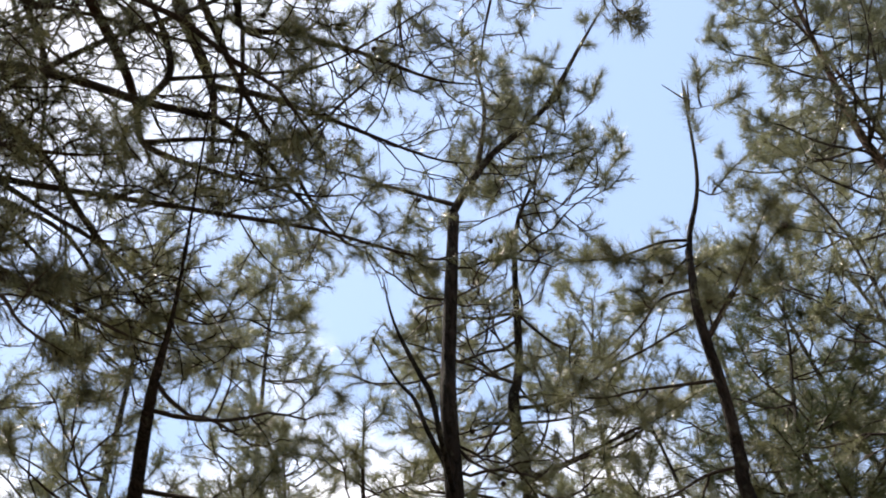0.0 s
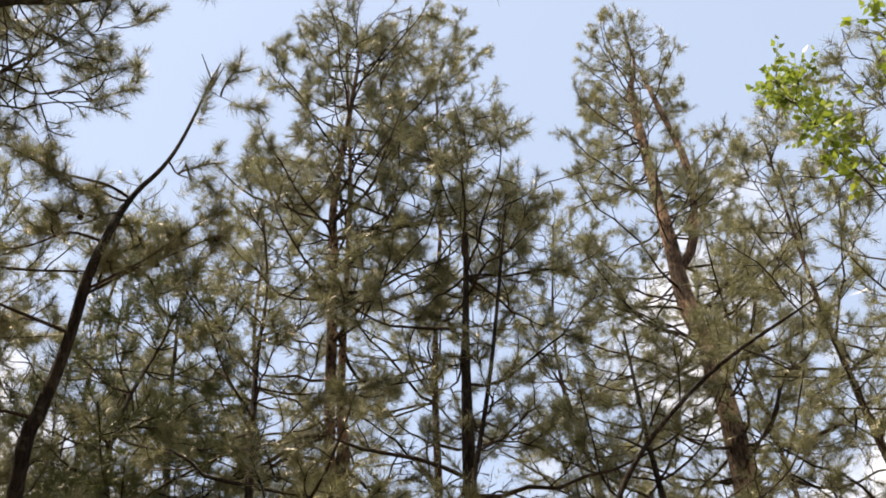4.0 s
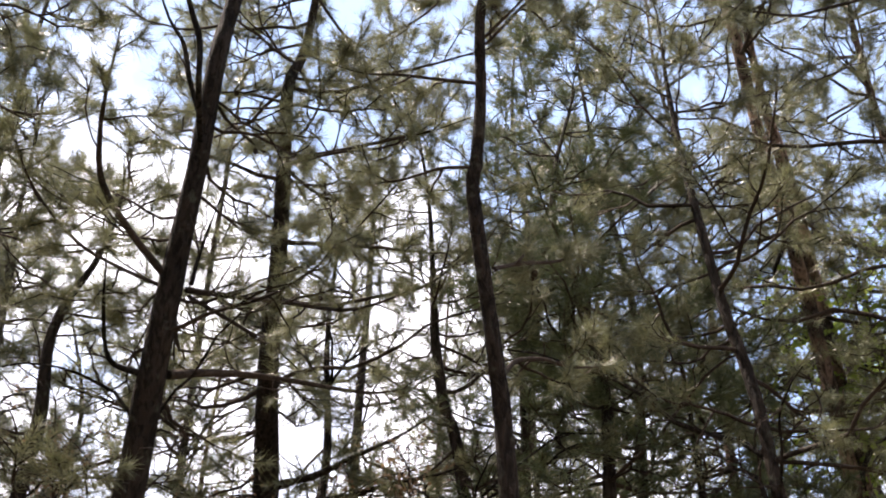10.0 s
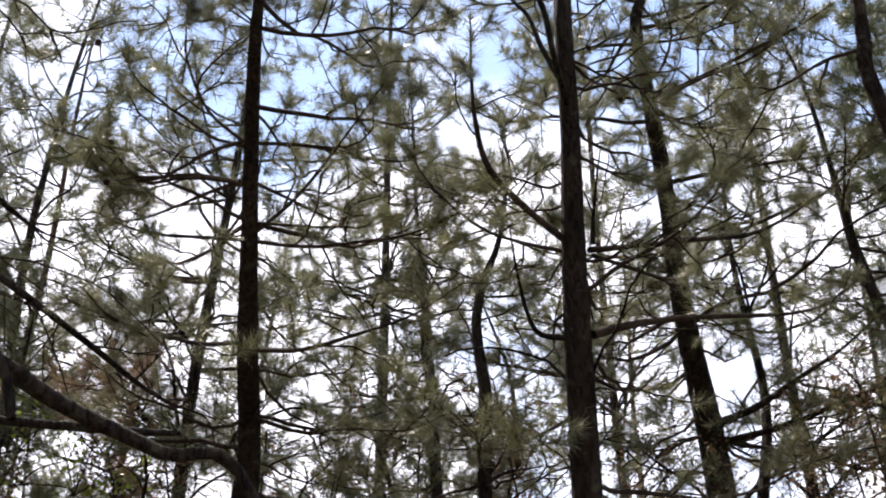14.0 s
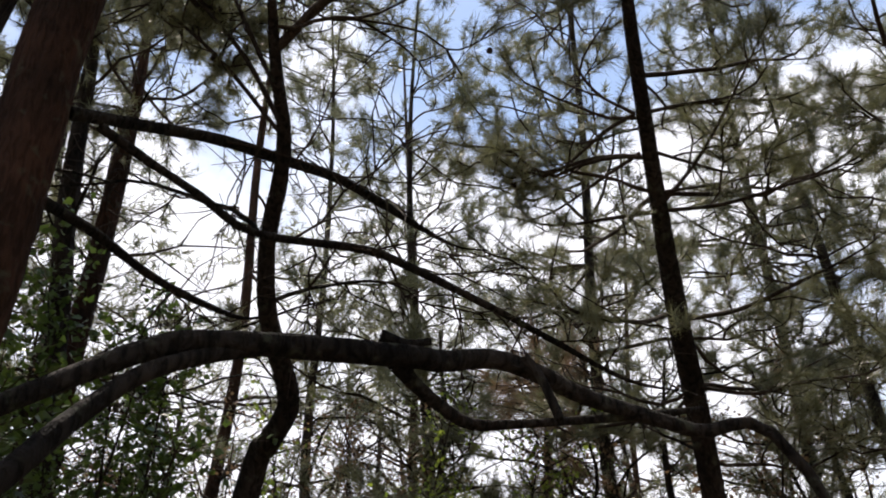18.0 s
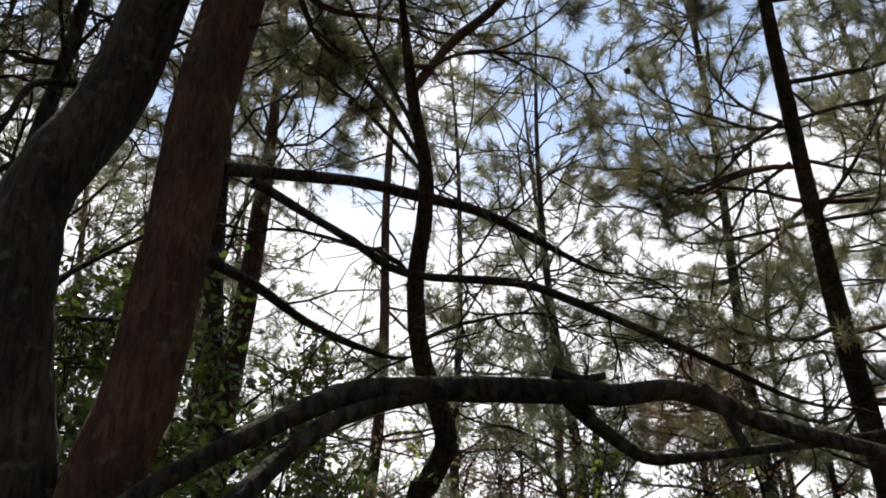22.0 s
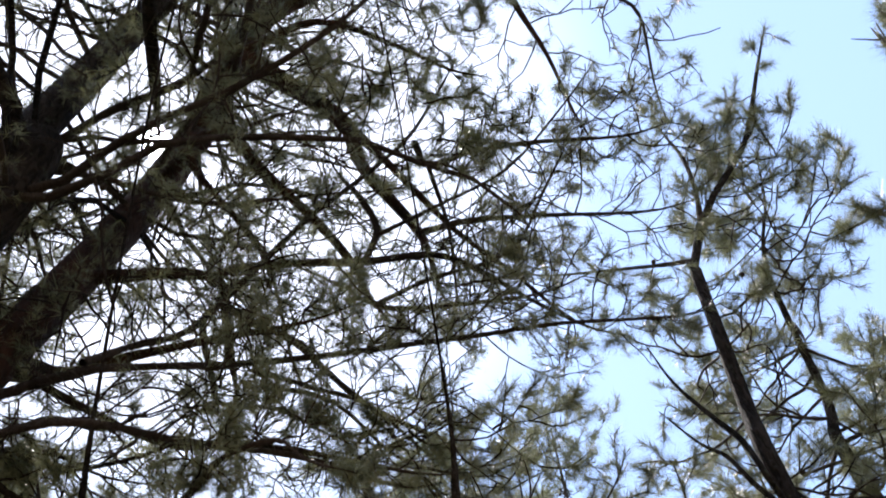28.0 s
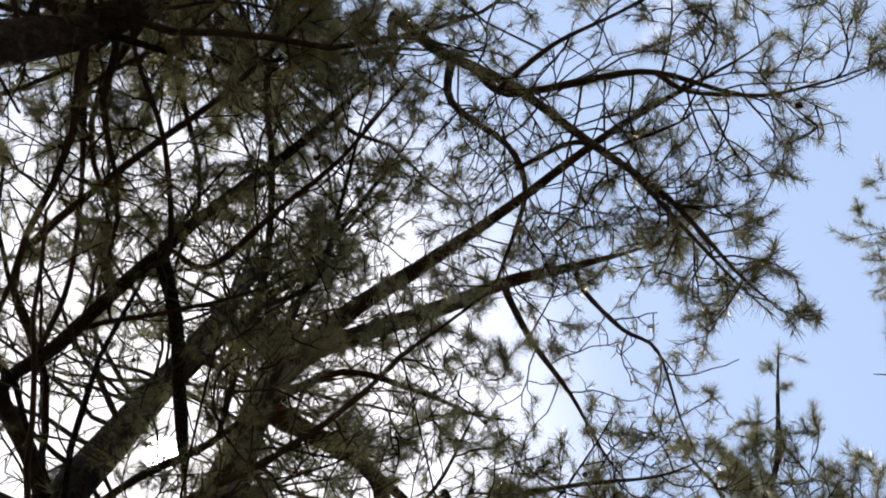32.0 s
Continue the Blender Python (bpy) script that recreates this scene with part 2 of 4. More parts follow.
def spline(points, steps):
    """A smooth line (Catmull-Rom) through rows of numbers."""
    p = np.asarray(points, float)
    p = np.vstack([2 * p[0] - p[1], p, 2 * p[-1] - p[-2]])
    u = np.linspace(0, 1, steps, endpoint=False)[:, None]
    out = [0.5 * (2 * b + (c - a) * u + (2 * a - 5 * b + 4 * c - d) * u**2 + (3 * b - a - 3 * c + d) * u**3) for a, b, c, d in zip(p, p[1:], p[2:], p[3:])]
    return np.vstack([*out, p[-2:-1]])


def frames_along(c):
    """Two unit vectors across each point of the line c."""
    t = np.gradient(c, axis=0)
    t /= np.linalg.norm(t, axis=1)[:, None] + 1e-9
    ref = np.where(np.abs(t[:, 2:3]) > 0.9, (1.0, 0, 0), (0, 0, 1.0))
    a = np.cross(t, ref)
    a /= np.linalg.norm(a, axis=1)[:, None] + 1e-9
    return a, np.cross(t, a), t


def tube(line, sides=6, rough=0.0):
    """Vertices and quads of a round, uneven tube along rows of x, y, z, radius; its far end closes to a point."""
    line = np.asarray(line, float)
    c, r = line[:, :3], line[:, 3]
    if sides > 6:  # carry the ring along without twist
        t = np.gradient(c, axis=0)
        t /= np.linalg.norm(t, axis=1)[:, None] + 1e-9
        side, a = np.cross(t[0], (0.3, 1.0, 0.1)), []
        for w in t:
            side = side - w * (side @ w)
            side /= np.linalg.norm(side)
            a.append(side)
        a = np.array(a)
        b = np.cross(t, a)
    elif abs(c[-1, 2] - c[0, 2]) > 2 * np.hypot(*(c[-1, :2] - c[0, :2])):
        a, b = np.tile((1.0, 0, 0), (len(c), 1)), np.tile((0, 1.0, 0), (len(c), 1))
    else:
        a, b, _ = frames_along(c)
    ang = np.arange(sides) * 2 * np.pi / sides
    swell = 1 + rough * rng.normal(size=(len(c), sides))
    ring = c[:, None] + (r[:, None] * swell)[..., None] * (np.cos(ang)[None, :, None] * a[:, None] + np.sin(ang)[None, :, None] * b[:, None])
    i, j = np.meshgrid(np.arange(len(c) - 1), np.arange(sides), indexing="ij")
    k = (j + 1) % sides
    q = np.stack([i * sides + j, i * sides + k, (i + 1) * sides + k, (i + 1) * sides + j], -1).reshape(-1, 4)
    return ring.reshape(-1, 3), q


def joined(pieces):
    v, f, n = [], [], 0
    for a, b in pieces:
        v.append(a), f.append(b + n)
        n += len(a)
    return np.vstack(v), np.vstack(f)


def tuft_shape(count, width, length, back):
    """Needles of one shoot: thin blades crowded round the last stretch of a twig along z, a soft brush with a dense core."""
    out = []
    for _ in range(count):
        u = rng.random() ** 1.25
        lean = rng.uniform(0.15, 1.0) + 0.55 * u
        turn = rng.uniform(0, 2 * np.pi)
        d = np.array([np.sin(lean) * np.cos(turn), np.sin(lean) * np.sin(turn), np.cos(lean)])
        s = np.cross(d, rng.normal(size=3))
        s *= width / 2 / np.linalg.norm(s)
        o, le = np.array([0, 0, -back * u]), length * rng.uniform(0.6, 1.15)
        out += [o + s, o - s, o + d * le - np.array([0, 0, le * rng.uniform(0, 0.15)])]
    return np.array(out)


def needles_mesh(name, where, way, size, shapes, material):
    where, way = np.asarray(where), np.asarray(way)
    z = way / (np.linalg.norm(way, axis=1)[:, None] + 1e-9)
    x = np.cross(z, rng.normal(size=z.shape))
    x /= np.linalg.norm(x, axis=1)[:, None] + 1e-9
    y = np.cross(z, x)
    basis = np.stack([x, y, z], 1)
    kind = rng.integers(len(shapes), size=len(where))
    size = np.asarray(size)[:, None, None]
    v = np.vstack([(where[kind == k][:, None] + np.einsum("vi,nij->nvj", s, basis[kind == k]) * size[kind == k]).reshape(-1, 3) for k, s in enumerate(shapes)])
    return mesh_of(name, v, np.arange(len(v)).reshape(-1, 3), material, False)


FINE_TUFTS = [tuft_shape(40, 0.0029, 0.08, 0.08) for _ in range(8)]
NEAR_TUFTS = [tuft_shape(110, 0.0023, 0.098, 0.11) for _ in range(8)]
MID_TUFTS = [tuft_shape(68, 0.0036, 0.108, 0.12) for _ in range(8)]
FAR_TUFTS = [tuft_shape(40, 0.0052, 0.118, 0.13) for _ in range(8)]
WOOD_TUFTS = [tuft_shape(8, 0.017, 0.14, 0.15) for _ in range(8)]


def unit(v):
    return v / (np.linalg.norm(v) + 1e-9)


class Growth:
    """Collects the twigs and shoots of one tree."""

    def __init__(self, fine=True):
        self.fine = fine
        self.twigs, self.where, self.way, self.size = [], [], [], []

    def shoot(self, p, d, s=1.0):
        self.where.append(p), self.way.append(d), self.size.append(s)

    def twig(self, p, d, length, r, level, leafy):
        """A crooked side twig that turns up towards its end; needles crowd at the tips, the rest is bare."""
        n = 5 if level > 0 else 2
        bend = rng.normal(size=3) * 0.3 + (0, 0, 0.34 if leafy > 0 else -0.1)
        c = [p]
        for _ in range(n):
            d = unit(d + bend / n + rng.normal(size=3) * 0.22)
            c.append(c[-1] + d * length / n)
        c = np.array(c)
        if self.fine or level > 0 or leafy <= 0:
            self.twigs.append(tube(np.c_[c, np.linspace(r, r * (0.62 if leafy > 0 else 0.35), n + 1)], 3))
        if rng.random() < leafy:
            self.shoot(c[-1], d, rng.uniform(0.75, 1.25))
            if rng.random() < 0.22:
                self.shoot(c[-1] - d * 0.1, unit(d + rng.normal(size=3) * 0.5), rng.uniform(0.6, 0.95))
        if level > 0:
            for k in range(1 if leafy <= 0 else 2, n + 1):
                for side in (-1, 1):
                    if rng.random() < 0.42:
                        a = unit(np.cross(d, (0, 0, 1)) + rng.normal(size=3) * 0.6) * side
                        self.twig(c[k] if k < n else c[n] * 0.6 + c[n - 1] * 0.4, unit(d * 0.8 + a * rng.uniform(0.5, 1.1) + rng.normal(size=3) * 0.25), length * rng.uniform(0.3, 0.65), r * 0.72, level - 1, leafy)

    def dress(self, line, first, step, reach, leafy=0.8, level=1):
        """Side twigs along a limb, from the share first of it outwards."""
        c = line[:, :3]
        s = np.r_[0, np.cumsum(np.linalg.norm(np.diff(c, axis=0), axis=1))]
        at, side = first * s[-1], 1
        while at < s[-1]:
            p = np.array([np.interp(at, s, c[:, k]) for k in range(3)])
            q = np.array([np.interp(min(at + 0.1, s[-1]), s, c[:, k]) for k in range(3)])
            o = np.array([np.interp(max(at - 0.1, 0), s, c[:, k]) for k in range(3)])
            d = unit(q - o)
            a = unit(np.cross(d, (0, 0, 1)) + rng.normal(size=3) * 0.6) * side
            left = 1 - at / s[-1]
            self.twig(p, unit(d * 0.75 + a), reach * (0.35 + 0.65 * left) * rng.uniform(0.5, 1.25), 0.0048 + 0.004 * left, level, leafy)
            side, at = -side, at + step * rng.uniform(0.6, 1.4)
        if leafy > 0:  # the leading shoot, brushed with needles further back
            d = unit(c[-1] - c[-2])
            for k in range(2):
                self.shoot(c[-1] - d * 0.1 * k, d, 1.2 - 0.15 * k)


def limb_line(p, az, rise, length, r, droop=0.0):
    """A crooked limb from p that leaves the stem at an angle and bends up again towards its tip."""
    n, c = 9, [np.array(p, float)]
    sway, phase = rng.uniform(0.05, 0.3), rng.uniform(0, 6.3)
    for k in range(n):
        e = rise + droop * (k / n - 0.5) + rng.normal() * 0.13 + sway * math.sin(1.3 * k + phase)
        az += rng.normal() * 0.17
        c.append(c[-1] + length / n * np.array([math.sin(az) * math.cos(e), math.cos(az) * math.cos(e), math.sin(e)]))
    return np.c_[np.array(c), np.linspace(r, r * 0.3, n + 1)]


def cone_mesh():
    """An egg-shaped cone with rows of raised scales."""
    rows, sides = 7, 10
    v = [(0, 0, 0.003)]
    for k in range(rows):
        u = (k + 0.5) / rows
        for j in range(sides):
            r = 0.021 * math.sin(math.pi * u**0.75) * (1.18 if (j + k) % 2 else 0.86)
            v.append((r * math.cos(j * 2 * math.pi / sides), r * math.sin(j * 2 * math.pi / sides), -0.056 * u))
    f = [(0, 1 + (j + 1) % sides, 1 + j) for j in range(sides)]
    for k in range(rows - 1):
        for j in range(sides):
            a, b = 1 + k * sides + j, 1 + k * sides + (j + 1) % sides
            f += [(a, b, b + sides), (a, b + sides, a + sides)]
    v.append((0, 0, -0.058))
    f += [(len(v) - 1, len(v) - 1 - sides + j, len(v) - 1 - sides + (j + 1) % sides) for j in range(sides)]
    return mesh_of("pine_cone", v, f, BARK["twig"], False)


CONE = cone_mesh()


def pine(trunk, limbs, skin, label, whorls, shapes, bare=(), leaf=None, shy=0.0, step=0.19, reach=0.5, level=1, leafy=0.9, own_step=None, own_reach=None, own_level=None, own_leafy=None, group="pines of the wood", dead_below=0.0, dead_share=0.12, joint=False):
    """A pine from its stem's line, its chosen limbs (rows of x, y, z, radius) and whorls: height from, height to, longest limb, limbs a metre."""
    x, y, z, r = trunk[0]
    root = tagged(new("pine_tree"), label, "tree", group)
    root.location = (x, y, 0)
    here = np.array([x, y, 0, 0])
    sx, sy = (0.3 * (trunk[0][k] - trunk[1][k]) / (trunk[1][2] - trunk[0][2]) * z for k in (0, 1))
    foot = [(x + sx, y + sy, -0.15, r * 1.75), (x + sx, y + sy, 0.12, r * 1.4), (x + 0.8 * sx, y + 0.8 * sy, z * 0.45, r * 1.12)]
    line = spline(np.array([*foot, *trunk]) - here, 5)
    part("trunk", mesh_of("trunk", *tube(line, 16 if r > 0.05 else 10, 0.025), BARK[skin]), root)
    g = Growth(shapes is not FAR_TUFTS and shapes is not WOOD_TUFTS)
    near = shapes is not FAR_TUFTS and shapes is not WOOD_TUFTS  # these carry the needles limb by limb
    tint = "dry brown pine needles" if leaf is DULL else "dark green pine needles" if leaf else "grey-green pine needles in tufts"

    def needles(first, parent):
        if len(g.where) > first:
            me = needles_mesh("needle_foliage", g.where[first:], g.way[first:], g.size[first:], shapes, leaf or NEEDLE)
            tagged(part("needle_foliage", me, parent, tint), kind="stuff")

    def limb(c, sides, material, first, every, far, leaves, deep, dead=False):
        ob = None
        if joint:  # never passed near: twigs and limbs in one
            g.twigs.append(tube(c, sides, 0.05))
        else:
            ob = part("dead_branch" if dead else "branch", mesh_of("branch", *tube(c, sides, 0.05), BARK[material]), root, "bare dead branch" if dead else "")
        start = len(g.where)
        g.dress(c, first, every, far, leaves, deep)
        if near:
            needles(start, ob)

    if line[-1, 3] < 0.03:  # the leader
        for k in range(1, 5):
            g.shoot(line[-1, :3] - (0, 0, 0.1 * k - 0.1), unit(line[-1, :3] - line[-3, :3]), 1.1)
        for k in range(4 if near else 0):  # bare candles of new growth round the tip
            p, d = line[-1, :3] - (0, 0, 0.04 * k), unit(rng.normal(size=3) * 0.3 + (0, 0, 1))
            g.twigs.append(tube(np.array([(*p, 0.006), (*(p + d * 0.1), 0.005), (*(p + d * rng.uniform(0.16, 0.24)), 0.003)]), 4))
    crown = len(g.where)
    for rows in limbs:
        c = spline(np.array(rows) - here, 4)
        dead = rows[0][2] < dead_below
        limb(c, 8, "dead" if dead else "twig" if rows[0][3] < 0.03 else skin, 0.2 if own_level is None else 0.32, own_step or step, own_reach or reach, 0 if dead else own_leafy or leafy, 1 if dead else own_level or level, dead)
    for rows in bare:
        limb(spline(np.array(rows) - here, 4), 7, "dead", 0.3, step * 2, reach * 0.5, 0, 0, True)
    lo, hi, longest, many = whorls
    for _ in range(int((hi - lo) * many)):
        h = lo + (hi - lo) * rng.random()
        k = np.searchsorted(line[:, 2], h)
        if not 0 < k < len(line):
            continue
        u = (h - lo) / (hi - lo)
        length = longest * (1 - 0.62 * u**2.2) * rng.uniform(0.45, 1.0)
        az = rng.uniform(0, 2 * math.pi)
        if u < shy and math.cos(az - math.atan2(-x, -y)) > 0.35 and rng.random() < 0.9:  # few limbs towards the open side
            continue
        dead = u < dead_share and rng.random() < 0.75  # dead limbs arch over and hang, live ones turn up
        c = limb_line(line[k, :3], az, rng.uniform(0.2, 0.6) if dead else rng.uniform(-0.1, 0.35) + 0.5 * u, length, min(0.5 * line[k, 3], 0.004 + 0.008 * length), -1.1 if dead else 0.7)
        w = c[2:, :3] + (x, y, -1.6)
        if np.any(w @ np.array(sun_way) > 0.9985 * np.linalg.norm(w, axis=1)):  # the gap where the sun breaks through
            continue
        if dead:
            limb(c, 5, "dead", 0.2, step, reach * 0.8, 0, 1, True)
        else:
            limb(c, 5, "twig", 0.3, step, reach, leafy, level)
    tagged(part("twig_growth", mesh_of("twig_growth", *joined(g.twigs), BARK["twig"]), root), kind="stuff")
    tips = list(zip(g.where, g.way))
    if near:
        g.where, g.way, g.size = g.where[:crown], g.way[:crown], g.size[:crown]
    needles(0, root)
    if shapes is NEAR_TUFTS or shapes is FINE_TUFTS:
        for k in rng.choice(len(tips), 9, replace=False):
            cone = part("pine_cone", CONE, root)
            cone.location = tips[k][0] - np.array(unit(tips[k][1])) * 0.1
            cone.rotation_euler = (rng.uniform(-0.8, 0.8), rng.uniform(-0.8, 0.8), 0)
            cone.scale = (0.72, 0.72, 0.72)
    return root


# ---- ground ----
def ground():
    n, far = 60, 400.0
    u = np.linspace(-1, 1, n)
    u = np.sign(u) * np.abs(u) ** 2.2 * far
    x, y = np.meshgrid(u, u, indexing="ij")
    z = np.array([[0.25 * noise.noise((a * 0.06, b * 0.06, 0)) if abs(a) + abs(b) > 6 else 0 for b in u] for a in u])
    i, j = np.meshgrid(np.arange(n - 1), np.arange(n - 1), indexing="ij")
    q = np.stack([i * n + j, (i + 1) * n + j, (i + 1) * n + j + 1, i * n + j + 1], -1).reshape(-1, 4)
    ob = new("ground", mesh_of("ground", np.stack([x, y, z], -1).reshape(-1, 3), q, litter()))
    tagged(ob, "forest floor of brown pine needle litter and thin grass", "ground", kind="structure")


ground()

# ---- the pines round the camera ----
pine(
    [(0.32, 5.33, 3.28, 0.079), (0.32, 5.13, 3.97, 0.074), (0.33, 4.98, 4.50, 0.064), (0.35, 4.82, 5.10, 0.056), (0.35, 4.66, 5.80, 0.052), (0.38, 4.67, 6.26, 0.047), (0.48, 4.47, 7.38, 0.040)],
    [
        [(0.48, 4.46, 7.40, 0.032), (0.63, 4.40, 7.68, 0.031), (0.84, 4.33, 7.96, 0.027), (1.21, 4.21, 8.28, 0.021), (1.56, 4.02, 8.86, 0.015), (1.70, 3.93, 9.08, 0.009), (1.80, 3.87, 9.24, 0.004)],
        [(0.66, 4.39, 7.74, 0.025), (0.74, 4.33, 8.08, 0.019), (0.79, 4.27, 8.52, 0.015), (0.76, 4.22, 8.95, 0.009), (0.76, 4.19, 9.25, 0.004)],
        [(0.49, 4.45, 7.47, 0.018), (0.24, 4.45, 7.60, 0.014), (-0.12, 4.42, 7.76, 0.010), (-0.49, 4.36, 7.90, 0.008), (-0.72, 4.30, 8.07, 0.003)],
        [(0.40, 5.12, 3.99, 0.026), (0.63, 5.30, 4.13, 0.021), (0.96, 5.46, 4.24, 0.016), (1.53, 5.57, 4.29, 0.009), (1.83, 5.60, 4.39, 0.003)],
        [(0.28, 4.98, 4.50, 0.021), (0.09, 4.81, 4.60, 0.019), (-0.09, 4.62, 4.74, 0.018), (-0.14, 4.42, 4.90, 0.013), (-0.14, 4.24, 5.01, 0.009), (-0.12, 3.98, 5.22, 0.003)],
        [(0.41, 4.99, 4.43, 0.017), (0.68, 5.19, 4.56, 0.014), (1.02, 5.37, 4.69, 0.013), (1.35, 5.53, 4.80, 0.012), (1.63, 5.67, 5.00, 0.009), (1.88, 5.75, 5.22, 0.003)],
        [(0.26, 5.00, 4.44, 0.012), (0.06, 4.73, 4.34, 0.009), (-0.12, 4.45, 4.26, 0.008), (-0.31, 4.12, 4.28, 0.005), (-0.42, 3.86, 4.37, 0.003)],
        [(0.43, 5.00, 4.40, 0.012), (0.68, 5.32, 4.48, 0.011), (0.87, 5.63, 4.59, 0.008), (1.04, 5.84, 4.74, 0.003)],
    ],
    "dark", "tall dark pine with a forked top, on needle litter", (3.2, 7.1, 1.5, 12), NEAR_TUFTS,
    bare=[
        [(0.35, 4.79, 5.22, 0.020), (0.28, 4.43, 5.35, 0.017), (0.24, 4.37, 5.62, 0.018), (0.16, 4.33, 5.81, 0.016), (0.04, 4.26, 6.12, 0.009), (-0.02, 4.18, 6.44, 0.003)],
        [(0.26, 5.13, 3.98, 0.019), (0.11, 4.93, 3.93, 0.013), (0.05, 4.68, 4.05, 0.009), (0.02, 4.41, 4.23, 0.003)],
        [(0.43, 4.98, 4.46, 0.015), (0.45, 4.93, 4.66, 0.009), (0.51, 4.83, 5.00, 0.003)],
        [(0.32, 4.75, 5.41, 0.018), (0.22, 4.70, 5.63, 0.016), (0.15, 4.66, 5.85, 0.013), (0.04, 4.63, 6.00, 0.009), (-0.10, 4.56, 6.29, 0.003)],
    ], shy=0.93,
)
pine(
    [(1.26, 7.40, 4.00, 0.100), (1.11, 6.82, 4.73, 0.079), (1.03, 6.45, 5.15, 0.066), (0.99, 6.13, 5.50, 0.058), (0.92, 5.77, 5.89, 0.053), (0.84, 5.42, 6.4, 0.041), (0.92, 5.37, 6.80, 0.032), (0.95, 4.8, 7.54, 0.017), (1.2, 4.7, 8.2, 0.010), (1.35, 4.62, 8.75, 0.006)],
    [
        [(1.02, 6.05, 5.58, 0.017), (1.31, 5.99, 5.59, 0.015), (1.68, 5.90, 5.58, 0.011), (1.99, 5.83, 5.56, 0.007), (2.30, 5.75, 5.61, 0.003)],
        [(0.93, 5.66, 6.00, 0.015), (1.23, 5.55, 6.05, 0.013), (1.58, 5.39, 6.12, 0.011), (1.82, 5.27, 6.16, 0.007), (2.10, 5.13, 6.26, 0.003)],
        [(1.21, 7.21, 4.24, 0.032), (1.30, 7.15, 4.30, 0.028), (1.48, 6.80, 4.25, 0.023), (1.67, 6.39, 4.25, 0.016), (1.86, 5.96, 4.24, 0.009), (2.01, 5.69, 4.30, 0.003)],
        [(1.23, 7.31, 4.12, 0.030), (1.34, 7.24, 4.19, 0.026), (1.67, 6.86, 4.14, 0.019), (1.95, 6.44, 4.12, 0.014), (2.19, 6.03, 4.07, 0.008), (2.36, 5.77, 4.11, 0.003)],
    ],
    "dark", "straight grey-barked pine with thin horizontal limbs", (3.0, 8.7, 2.0, 17), MID_TUFTS, shy=0.6,
)
pine(
    [(1.73, 3.77, 3.11, 0.040), (1.64, 3.65, 3.58, 0.034), (1.50, 3.49, 4.21, 0.031), (1.50, 3.44, 4.38, 0.029), (1.49, 3.35, 4.70, 0.025), (1.46, 3.26, 5.07, 0.023), (1.53, 3.24, 5.55, 0.015), (1.61, 3.14, 5.79, 0.011), (1.65, 3.07, 6.03, 0.009), (1.68, 2.97, 6.47, 0.006)],
    [
        [(1.53, 3.24, 5.57, 0.008), (1.41, 3.28, 5.61, 0.007), (1.19, 3.37, 5.61, 0.006), (0.95, 3.45, 5.68, 0.003)],
        [(1.50, 3.32, 5.30, 0.008), (1.35, 3.38, 5.30, 0.007), (1.23, 3.45, 5.18, 0.005), (1.07, 3.54, 5.08, 0.003)],
        [(1.47, 3.29, 4.95, 0.009), (1.52, 3.38, 5.02, 0.008), (1.66, 3.26, 5.19, 0.007), (1.75, 3.19, 5.27, 0.005), (1.97, 3.04, 5.50, 0.003)],
        [(1.68, 3.67, 3.47, 0.011), (1.78, 3.75, 3.60, 0.011), (1.94, 3.82, 3.67, 0.009), (2.10, 3.90, 3.70, 0.006), (2.38, 4.00, 3.81, 0.003)],
        [(1.61, 3.55, 3.90, 0.009), (1.79, 3.68, 4.05, 0.009), (2.01, 3.79, 4.18, 0.007), (2.26, 3.88, 4.38, 0.003)],
        [(1.47, 3.46, 4.34, 0.008), (1.35, 3.51, 4.34, 0.007), (1.18, 3.59, 4.29, 0.005), (0.96, 3.68, 4.29, 0.003)],
        [(1.50, 3.34, 4.73, 0.009), (1.33, 3.40, 4.76, 0.008), (1.14, 3.46, 4.79, 0.006), (0.98, 3.51, 4.80, 0.005), (0.74, 3.57, 4.89, 0.003)],
        [(1.47, 3.29, 4.94, 0.008), (1.62, 3.17, 5.12, 0.006), (1.68, 3.12, 5.21, 0.005), (1.85, 2.97, 5.49, 0.003)],
    ],
    "dark", "slender crooked pine with sparse twiggy crown", (5.3, 7.0, 0.45, 8), NEAR_TUFTS, reach=0.3, shy=0.93,
)
